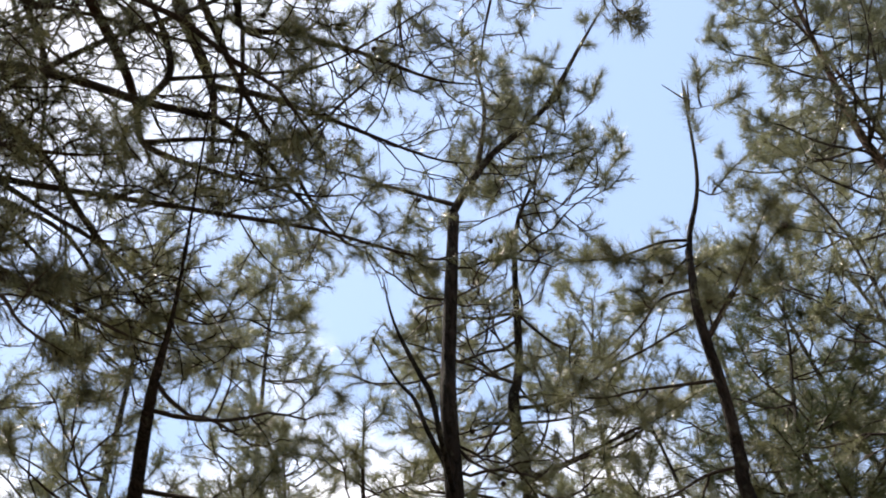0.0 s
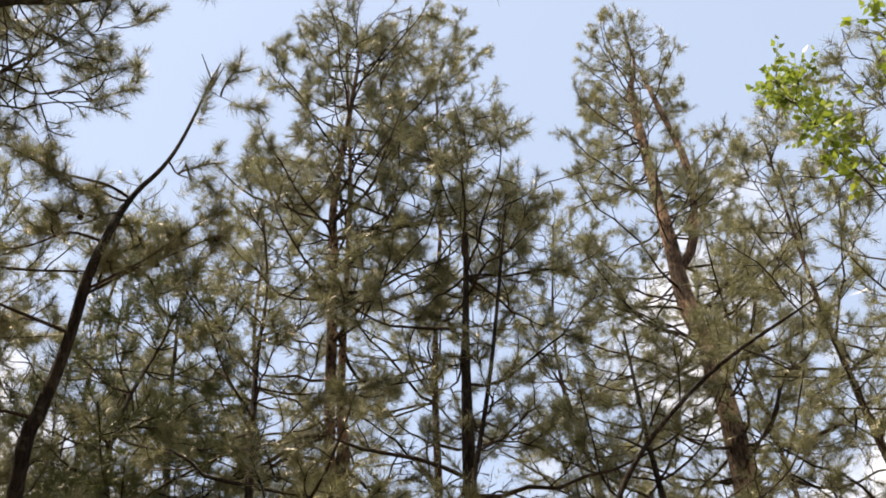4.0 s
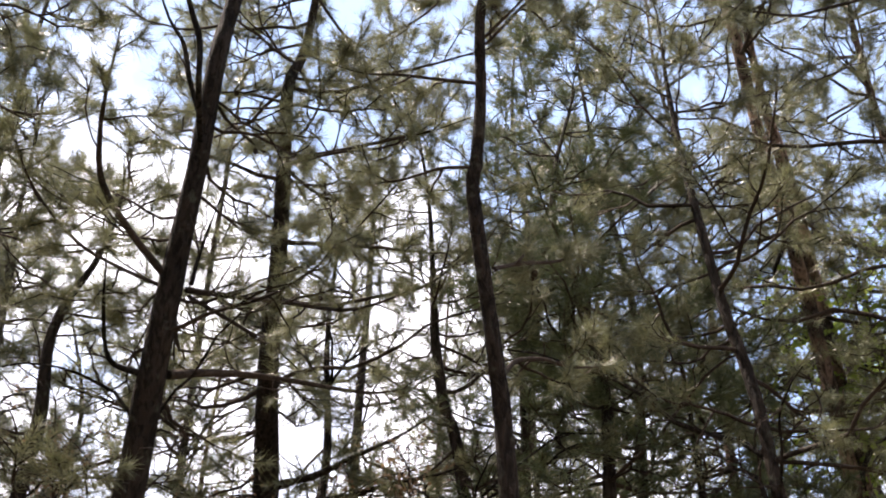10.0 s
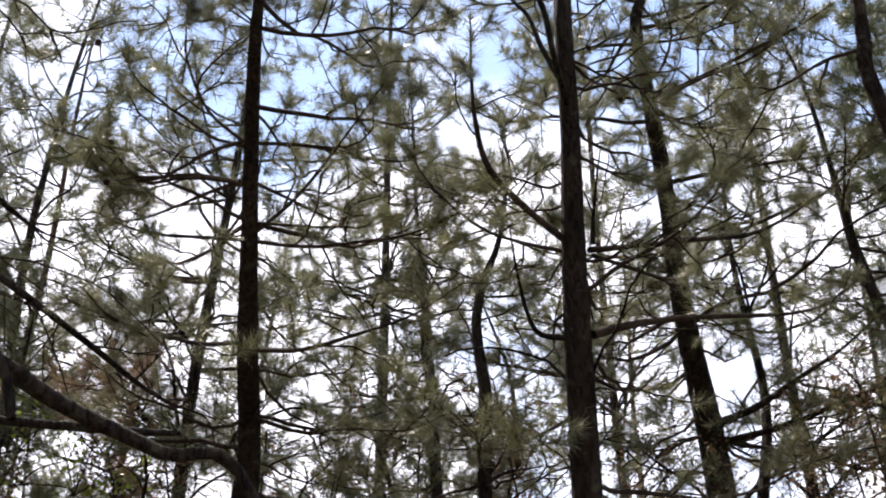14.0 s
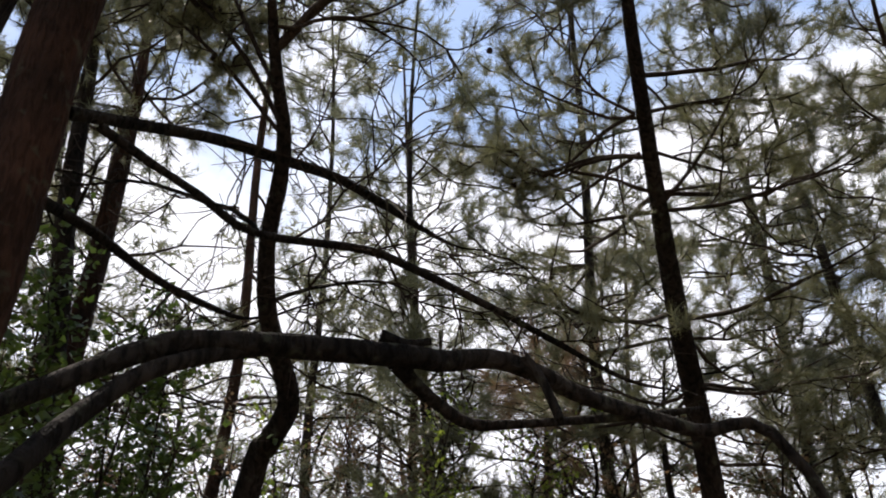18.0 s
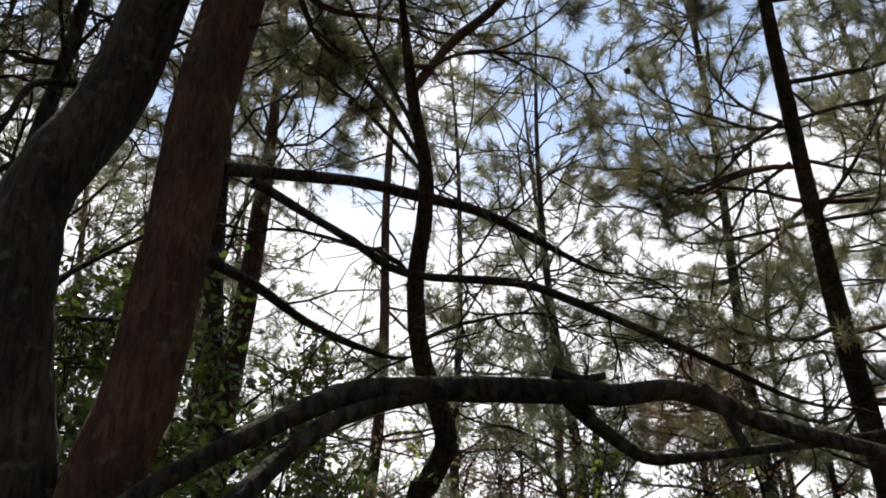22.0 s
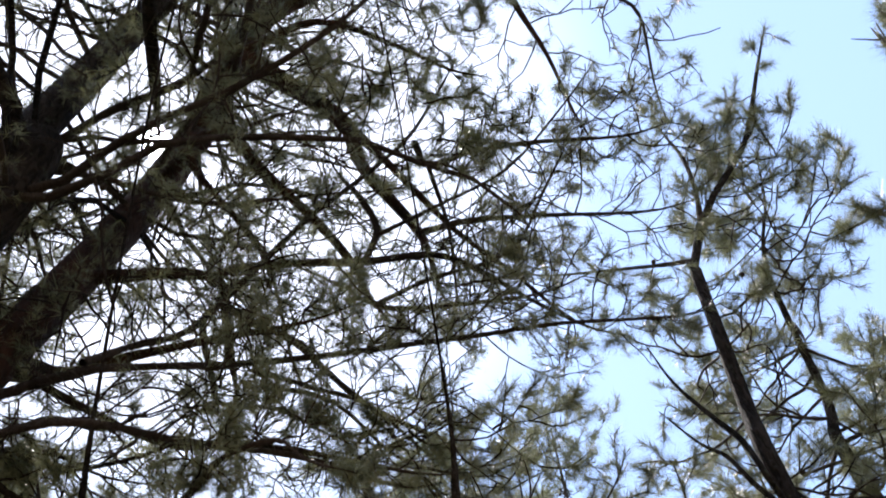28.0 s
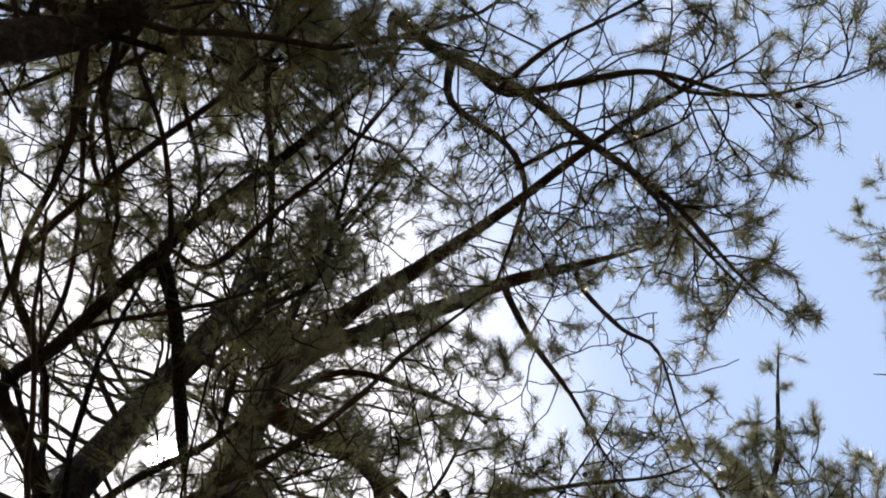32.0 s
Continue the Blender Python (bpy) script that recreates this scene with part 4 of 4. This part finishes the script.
pine(
    [(-5.36, 4.53, 4.28, 0.079), (-5.32, 4.59, 5.23, 0.077), (-5.29, 4.62, 5.97, 0.072), (-5.26, 4.65, 6.67, 0.049), (-5.26, 4.66, 7.50, 0.033), (-5.19, 4.63, 8.25, 0.020), (-5.22, 4.70, 9.00, 0.008)],
    [
    ],
    "red", "reddish pine stem behind the leaning pines", (2.8, 8.8, 2.1, 6), MID_TUFTS, dead_share=0.45, shy=0.6,
)
pine(
    [(-0.23, 5.74, 3.42, 0.040), (-0.22, 5.74, 3.92, 0.039), (-0.27, 5.74, 4.35, 0.033), (-0.24, 5.74, 4.66, 0.027), (-0.13, 5.75, 4.99, 0.018), (-0.07, 5.70, 5.35, 0.011), (-0.09, 5.75, 5.70, 0.008)],
    [
    ],
    "dark", "small crooked pine with thin stem", (3, 5.5, 1.0, 7), MID_TUFTS,
)
pine(
    [(-0.78, 7.60, 4.47, 0.046), (-0.84, 7.59, 5.13, 0.044), (-0.90, 7.58, 5.95, 0.033), (-0.96, 7.57, 6.51, 0.019), (-1.00, 7.51, 7.35, 0.012), (-1.08, 7.56, 8.20, 0.008)],
    [
    ],
    "dark", "thin pale pine in the middle distance", (4, 8.0, 1.5, 7), MID_TUFTS,
)
pine(
    [(2.26, 5.96, 4.00, 0.040), (2.15, 6.00, 4.51, 0.038), (2.09, 6.02, 4.97, 0.033), (2.07, 6.03, 5.41, 0.023), (2.01, 6.01, 6.21, 0.014), (1.91, 6.09, 7.00, 0.008)],
    [
    ],
    "dark", "thin crooked pine leaning in the middle distance", (3.5, 6.8, 1.5, 7), MID_TUFTS,
)
pine(
    [(5.18, 6.02, 5.48, 0.056), (4.94, 5.78, 6.18, 0.053), (4.66, 5.53, 6.97, 0.050), (4.39, 5.25, 7.87, 0.046), (4.20, 5.06, 8.53, 0.041), (4.07, 4.93, 9.03, 0.035), (3.98, 4.62, 10.4, 0.02), (3.96, 4.50, 11.3, 0.008)],
    [
    ],
    "pale", "tall sunlit pine with pale reddish bark and dense crown", (3.2, 11.3, 2.5, 13), MID_TUFTS, shy=0.55,
)
pine(
    [(5.43, 6.21, 5.63, 0.067), (5.20, 5.95, 6.37, 0.064), (4.97, 5.72, 7.10, 0.055), (4.78, 5.56, 7.69, 0.036), (4.29, 4.98, 9.34, 0.022), (3.94, 4.72, 11.00, 0.008)],
    [
    ],
    "pale", "reddish pine stem close beside a taller one", (4, 11.0, 2.2, 9), MID_TUFTS, shy=0.6,
)
pine(
    [(5.27, 4.58, 4.90, 0.059), (5.19, 4.44, 5.40, 0.059), (5.06, 4.33, 5.97, 0.054), (4.94, 4.21, 6.60, 0.043), (4.83, 4.08, 7.22, 0.031), (4.76, 3.95, 8.3, 0.02), (4.72, 3.9, 9.80, 0.007)],
    [
    ],
    "dark", "crooked sunlit pine with grey bark", (3.5, 9.8, 2.2, 11), MID_TUFTS, shy=0.6,
)
pine(
    [(9.25, 4.19, 6.98, 0.170), (9.26, 4.17, 9.01, 0.116), (9.24, 4.20, 9.81, 0.116), (9.20, 4.29, 10.60, 0.116), (9.20, 4.29, 11.64, 0.097), (9.20, 4.29, 13.06, 0.080), (9.21, 4.28, 15.00, 0.061), (9.26, 4.16, 15.60, 0.035), (9.30, 4.11, 16.10, 0.021), (9.26, 4.16, 16.60, 0.008)],
    [
        [(9.20, 4.30, 11.11, 0.072), (9.32, 4.02, 11.62, 0.066), (9.40, 3.83, 12.93, 0.055), (9.34, 3.97, 14.65, 0.043), (9.29, 4.09, 15.81, 0.009), (9.31, 4.10, 16.16, 0.003)],
    ],
    "pale", "tall forked pine with orange flaking bark", (4.5, 16.2, 2.6, 15), FAR_TUFTS, shy=0.25,
)
pine(
    [(3.47, 4.50, 3.69, 0.036), (3.44, 4.52, 4.19, 0.035), (3.38, 4.56, 4.64, 0.033), (3.33, 4.60, 5.30, 0.028), (3.30, 4.62, 5.80, 0.022), (3.28, 4.64, 6.46, 0.016), (3.27, 4.62, 7.13, 0.009), (3.21, 4.69, 7.80, 0.008)],
    [
    ],
    "dark", "dark shaded pine with dense dark needles", (3, 7.6, 1.7, 8), MID_TUFTS,
)
pine(
    [(4.81, 2.98, 4.63, 0.018), (4.84, 2.94, 5.13, 0.018), (4.95, 2.74, 5.50, 0.016), (5.10, 2.44, 5.82, 0.014), (5.23, 2.13, 6.04, 0.013), (5.42, 1.56, 6.27, 0.007)],
    [
    ],
    "dark", "thin arching sapling with few twigs", (4, 5, 0.5, 3), MID_TUFTS, leafy=0.3,
)
pine(
    [(4.56, 4.16, 4.51, 0.021), (4.65, 4.06, 5.28, 0.021), (4.82, 3.86, 6.63, 0.017), (4.97, 3.65, 8.52, 0.012)],
    [
    ],
    "dark", "thin upright pine sapling beside a crooked pine", (3.4, 7, 0.8, 4), MID_TUFTS,
)
NEAR = [(0.3, 5.3), (1.3, 7.4), (1.7, 3.8), (-1.6, 5.7), (-3.5, 4.2), (-3.0, 1.9), (-3.3, 1.8), (-4.1, 2.0), (-5.0, 4.1), (-5.4, 4.5), (-0.2, 5.7), (-0.8, 7.6), (2.3, 6.0), (5.2, 6.0), (5.4, 6.2), (5.3, 4.6), (9.2, 4.2), (3.5, 4.5), (4.8, 3.0), (4.6, 4.2)]


def fallen_pine():
    root = tagged(new("fallen_tree"), "dark arched dead pine stem with broken stubs, leaning across", "fallen tree")
    root.location = (-2.31, 1.44, 0)
    here = np.array([-2.31, 1.44, 0, 0])
    for name, rows in (
        ("stem", [(-3.56, 0.68, -0.10, 0.027), (-3.33, 0.79, 0.66, 0.027), (-2.96, 0.99, 1.46, 0.025), (-2.49, 1.23, 2.04, 0.023), (-2.31, 1.44, 2.29, 0.021), (-2.26, 1.58, 2.42, 0.025), (-2.15, 1.82, 2.61, 0.028), (-2.07, 1.97, 2.71, 0.032), (-1.99, 2.11, 2.75, 0.033), (-1.88, 2.28, 2.78, 0.037), (-1.66, 2.51, 2.79, 0.035), (-1.62, 2.62, 2.81, 0.033), (-1.51, 2.77, 2.85, 0.031), (-1.42, 2.91, 2.83, 0.030), (-1.32, 3.04, 2.78, 0.027), (-1.05, 3.23, 2.68, 0.023), (-0.76, 3.40, 2.55, 0.018), (-0.26, 3.70, 1.00, 0.016), (0.04, 3.90, -0.05, 0.012)]),
        ("stem", [(-2.41, 0.70, -0.10, 0.040), (-2.33, 0.97, 1.36, 0.037), (-2.20, 1.29, 1.93, 0.033), (-2.12, 1.54, 2.22, 0.030), (-2.11, 1.65, 2.35, 0.028), (-2.11, 1.76, 2.47, 0.025), (-2.08, 1.88, 2.59, 0.024), (-2.03, 2.02, 2.68, 0.022), (-1.96, 2.18, 2.75, 0.018)]),
        ("branch", [(-1.70, 2.48, 2.78, 0.032), (-1.69, 2.57, 2.74, 0.023), (-1.65, 2.68, 2.69, 0.020), (-1.61, 2.80, 2.67, 0.019), (-1.48, 2.96, 2.70, 0.014), (-1.18, 3.18, 2.74, 0.014), (-1.03, 3.32, 2.78, 0.008)]),
        ("stub", [(-1.73, 2.45, 2.85, 0.021), (-1.67, 2.50, 2.83, 0.014), (-1.61, 2.54, 2.84, 0.011)]),
        ("stub", [(-1.42, 2.78, 2.84, 0.017), (-1.38, 2.81, 2.77, 0.014), (-1.34, 2.83, 2.64, 0.015)]),
    ):
        c = spline(np.array(rows) - here, 5)
        part(name, mesh_of(name, *tube(c, 14, 0.01), BARK["dead"]), root)


fallen_pine()



def plain_pine(az, d, h, lo, longest, many, skin, label, shapes, r=0.075, **more):
    """A pine of the usual habit at an azimuth and distance from the middle."""
    x, y = d * math.sin(radians(az)), d * math.cos(radians(az))
    wob = rng.normal(size=(6, 2)) * 0.1
    rows = [(x + wob[k, 0] * k / 3, y + wob[k, 1] * k / 3, 1.0 + (h - 1.0) * k / 5, r * (1 - 0.88 * k / 5)) for k in range(6)]
    NEAR.append((x, y))
    return pine(rows, [], skin, label, (lo, h, longest, many), shapes, **more)


# ---- more pines that fill the gaps ----
for az, d, h, lo, reach, many, skin, label in (
    (30, 8.0, 9.5, 2.2, 2.1, 8, "dark", "dense pine with a shaded lower crown"),
    (47, 9.5, 15.5, 4.5, 2.5, 9, "red", "sunlit pine with a full rounded crown"),
    (56, 11.5, 14.0, 4.0, 2.6, 10, "red", "tall sunlit pine with reddish bark"),
    (61, 7.5, 8.0, 2.5, 2.0, 8, "dark", "middling pine with thin spreading limbs"),
    (74, 9.0, 12.0, 3.0, 2.4, 8, "red", "tall pine with pale bark in the sun"),
    (84, 7.0, 10.0, 3.0, 2.2, 7, "dark", "pine with a loose sunlit crown"),
    (35, 11.0, 14.5, 4.0, 2.7, 8, "red", "tall pine with a dense round top"),
    (68, 13.0, 14.5, 4.0, 2.5, 7, "red", "tall pine at the sunny side of the wood"),
    (-9, 9.0, 12.0, 2.4, 2.0, 12, "dark", "thin pine with many fine limbs"),
    (14, 9.5, 11.5, 2.6, 2.0, 9, "dark", "thin straight pine with a light crown"),
    (4, 11.5, 14.0, 3.0, 2.3, 10, "dark", "straight pine in the middle distance"),
    (-20, 8.2, 11.5, 2.2, 2.0, 10, "dark", "slim pine with twiggy limbs"),
    (24, 9.0, 11.0, 2.6, 2.0, 8, "dark", "slim pine with drooping limbs"),
    (-30, 8.5, 9.5, 2.2, 1.8, 7, "dark", "slim pine against the bright sky"),
    (-36, 10.5, 11.5, 2.6, 2.0, 6, "dark", "straight pine against the bright sky"),
    (-51, 9.5, 9.5, 2.4, 2.0, 5, "dark", "shaded pine behind the leaning stems"),
    (-64, 7.0, 8.5, 2.2, 2.2, 11, "dark", "shaded pine beyond the thick stems"),
    (-29, 7.6, 5.2, 1.5, 1.3, 15, "dark", "young pine with a dense dark crown"),
    (-23, 8.4, 5.6, 1.5, 1.4, 14, "dark", "young pine with a dense dark crown"),
    (-17, 8.0, 5.0, 1.5, 1.3, 12, "dark", "young pine with a dense dark crown"),
    (12, 7.6, 7.0, 4.6, 1.4, 8, "dark", "slim dark pine with a short crown"),
    (-9, 8.2, 5.0, 1.5, 1.3, 12, "dark", "young pine with a dense dark crown"),
    (-3, 8.8, 5.0, 1.5, 1.3, 11, "dark", "young pine with a dense dark crown"),
    (-63, 5.0, 9.5, 5.0, 2.2, 14, "dark", "shaded pine with a dense dark crown behind the thick stems"),
    (-76, 5.5, 9.0, 2.6, 2.2, 12, "dark", "broad shaded pine with dense crown"),
):
    plain_pine(az, d, h, lo, reach, many, skin, label, FAR_TUFTS, step=0.17, reach=0.5, dead_share=0.3 if h > 6 else 0.03, leafy=0.8, group="pines of the wood")

# dark green pines; their needle colour carries part of the shade
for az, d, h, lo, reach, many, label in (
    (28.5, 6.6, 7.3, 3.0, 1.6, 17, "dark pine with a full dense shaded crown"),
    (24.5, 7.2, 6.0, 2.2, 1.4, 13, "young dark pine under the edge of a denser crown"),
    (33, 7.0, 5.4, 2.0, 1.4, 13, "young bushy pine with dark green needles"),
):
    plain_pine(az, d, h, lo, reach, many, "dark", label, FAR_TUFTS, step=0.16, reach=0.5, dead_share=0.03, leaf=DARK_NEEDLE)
plain_pine(-23, 6.4, 4.3, 1.6, 1.1, 9, "dark", "dead young pine with rusty brown needles", MID_TUFTS, 0.035, leaf=DULL)
pine(
    [(-2.4, -0.75, 1.0, 0.16), (-2.05, -0.62, 3.2, 0.135), (-1.32, -0.48, 6.35, 0.1), (-1.14, -0.46, 6.9, 0.09), (-0.85, -0.48, 7.7, 0.078), (-0.6, -0.6, 9.6, 0.045), (-0.5, -0.6, 11.0, 0.01)],
    [], "dark", "tall dark pine whose dense crown hangs overhead", (6.2, 11.0, 2.7, 24), MID_TUFTS,
)
NEAR.append((-2.4, -0.75))
plain_pine(172, 2.3, 11.5, 6.0, 2.9, 10, "dark", "tall pine behind with limbs that meet overhead", MID_TUFTS, 0.12)
plain_pine(-150, 2.6, 11.5, 5.5, 2.6, 8, "red", "tall pine at the edge of the clearing", MID_TUFTS, 0.12)

# ---- broadleaved shrubs between the pines ----
def leaf_shape():
    """One pointed leaf, folded a little along its rib, as four triangles' worth of corners in two quads."""
    return np.array([(0, 0, 0), (0.35, 0.3, 0.05), (0, 1, 0), (-0.35, 0.3, 0.05)])


def shrub(x, y, h, spread, stems, leaf, label, base=0.0, skin=None, look_of="small fresh green leaves"):
    root = tagged(new("broadleaf_shrub"), label, "shrub", "broadleaved shrubs")
    root.location = (x, y, 0)
    where, way, twigs = [], [], []
    for _ in range(stems):
        az, out = rng.uniform(0, 2 * math.pi), spread * rng.uniform(0.3, 1.0)
        top = h * rng.uniform(0.75, 1.05)
        tip = np.array([math.sin(az) * out, math.cos(az) * out, top])
        rows = [(0.06 * math.sin(az), 0.06 * math.cos(az), -0.05, 0.018), (*(tip[:2] * 0.3), top * 0.45, 0.013), (*(tip[:2] * 0.75), top * 0.8, 0.008), (*tip, 0.004)]
        c = spline(rows, 5)
        part("stem", mesh_of("stem", *tube(c, 6, 0.04), BARK["twig"]), root)
        for k in range(46):
            u = base + (1 - base) * rng.random() ** 0.7
            p = c[min(int(u * len(c)), len(c) - 1), :3]
            d = unit(rng.normal(size=3) + (0, 0, 0.25))
            length = rng.uniform(0.15, 0.45)
            q = p + d * length
            twigs.append(tube(np.array([(*p, 0.004), (*(p * 0.5 + q * 0.5 + (0, 0, 0.03)), 0.003), (*q, 0.0015)]), 3))
            for s in np.linspace(0.25, 1, 9):
                where.append(p + d * length * s + rng.normal(size=3) * 0.015)
                way.append(unit(d * 0.5 + rng.normal(size=3) * 0.8))
    where, way = np.array(where), np.array(way)
    x_ = np.cross(way, rng.normal(size=way.shape))
    x_ /= np.linalg.norm(x_, axis=1)[:, None]
    basis = np.stack([x_, way, np.cross(x_, way)], 1)
    size = leaf * rng.uniform(0.7, 1.2, (len(where), 1, 1))
    v = (where[:, None] + np.einsum("vi,nij->nvj", leaf_shape(), basis) * size).reshape(-1, 3)
    i = np.arange(len(where))[:, None] * 4
    f = np.vstack([i + (0, 1, 2), i + (0, 2, 3)])
    tagged(part("twig_growth", mesh_of("twig_growth", *joined(twigs), BARK["twig"]), root), kind="stuff")
    tagged(part("leaf_foliage", mesh_of("leaf_foliage", v, f, skin or LEAF, False), root, look_of), kind="stuff")


for az, d, h, spread, stems, leaf, label, base in (
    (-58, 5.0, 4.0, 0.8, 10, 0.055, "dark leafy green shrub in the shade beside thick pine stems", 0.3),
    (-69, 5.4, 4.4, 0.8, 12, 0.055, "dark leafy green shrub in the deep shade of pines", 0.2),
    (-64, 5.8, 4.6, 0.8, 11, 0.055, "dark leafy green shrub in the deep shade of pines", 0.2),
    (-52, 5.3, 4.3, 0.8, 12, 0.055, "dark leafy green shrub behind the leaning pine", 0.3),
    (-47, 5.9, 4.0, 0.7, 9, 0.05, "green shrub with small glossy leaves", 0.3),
    (-36, 6.4, 4.0, 0.9, 5, 0.035, "thin shrub with small pale green leaves", 0.4),
    (-29, 7.0, 4.0, 0.9, 4, 0.035, "thin shrub with small pale green leaves", 0.4),
    (42, 8.6, 6.7, 1.0, 9, 0.06, "sunlit yellow-green sapling among pines", 0.55),
    (46, 9.0, 6.3, 1.0, 8, 0.06, "sunlit yellow-green sapling among pines", 0.55),
    (90, 6.5, 10.4, 1.5, 11, 0.08, "tall broadleaved sapling with bright yellow-green leaves", 0.6),
):
    # near shrubs take the leaf colour that is darkened to stand for shade
    shrub(d * math.sin(radians(az)), d * math.cos(radians(az)), h, spread, stems, leaf, label, base, SHADED_LEAF if leaf > 0.045 and d < 6 else None)
    NEAR.append((d * math.sin(radians(az)), d * math.cos(radians(az))))

for az, d, h in ((-26, 8.0, 4.6), (-15, 7.2, 4.4), (-7, 8.4, 4.8), (3, 7.6, 4.5), (12, 8.4, 4.9), (19, 7.4, 4.6), (-33, 8.8, 4.9), (-42, 8.0, 4.4)):
    shrub(d * math.sin(radians(az)), d * math.cos(radians(az)), h, 1.2, 6, 0.035, "tangle of bare brown brushwood with few withered leaves", 0.3, DULL, "withered brown leaves")

# ---- the wood behind ----
def wood():
    kinds = []
    for h, lo, reach in ((9.5, 2.2, 1.9), (13.0, 3.0, 2.2), (8.5, 1.6, 1.8), (11.5, 2.6, 2.1)):
        wob = rng.normal(size=(6, 2)) * 0.12
        rows = [(wob[k, 0] * k / 3, wob[k, 1] * k / 3, 1.0 + (h - 1.0) * k / 5, 0.085 * (1 - 0.85 * k / 5)) for k in range(6)]
        t = pine(rows, [], "dark" if h < 10 else "red", "slender pine of the wood behind, on needle litter", (lo, h, reach, 4.0), WOOD_TUFTS, step=0.18, reach=0.8, group="pines of the wood behind")
        kinds.append(t)
    spots = []
    r2 = random.Random(11)
    while len(spots) < 82:
        az, d = radians(r2.uniform(-180, 180) if len(spots) % 5 == 0 else r2.uniform(-90, 100)), 9.5 + 18 * r2.random() ** 1.5
        p = (d * math.sin(az), d * math.cos(az))
        if all(math.dist(p, q) > 1.5 for q in spots) and all(math.dist(p, q) > 1.3 for q in NEAR):
            spots.append(p)
    # dense pines added out of view at the back, to hold sky light off the stems
    thick = plain_pine(118, 4.6, 10.0, 1.6, 2.3, 8, "dark", "unseen bushy pine added at the back of the clearing for shade", WOOD_TUFTS, 0.09, step=0.2, reach=0.75, joint=True, level=0, group="bushy pines behind")
    for az, d in ((98, 5.6), (106, 7.8), (132, 5.8), (140, 3.9), (156, 6.2), (168, 4.4), (185, 7.0), (196, 4.3), (214, 5.4), (228, 3.9), (238, 6.4), (252, 5.0), (262, 7.2)):
        m = pose(d * math.sin(radians(az)), d * math.cos(radians(az)), 0, 0, 0, r2.uniform(0, 360)) @ Matrix.Scale(r2.uniform(0.85, 1.1), 4)
        copy_thing(thick, m).matrix_basis = m
    # a few slender pines, also added unseen round the back for shade
    for az, d in ((105, 6.5), (125, 5.0), (150, 4.5), (180, 5.5), (-155, 4.2), (-130, 5.2), (-105, 5.0), (-90, 6.5), (165, 8.5), (-170, 9.0)):
        spots.append((d * math.sin(radians(az)), d * math.cos(radians(az))))
    for k, p in enumerate(spots):
        s = r2.uniform(0.85, 1.2)
        m = pose(p[0], p[1], 0, r2.uniform(-3, 3), r2.uniform(-3, 3), r2.uniform(0, 360)) @ Matrix.Scale(s, 4)
        if k < 4:
            kinds[k].matrix_basis = m
        else:
            t = copy_thing(kinds[k % 4], m)
            t.matrix_basis = m


wood()
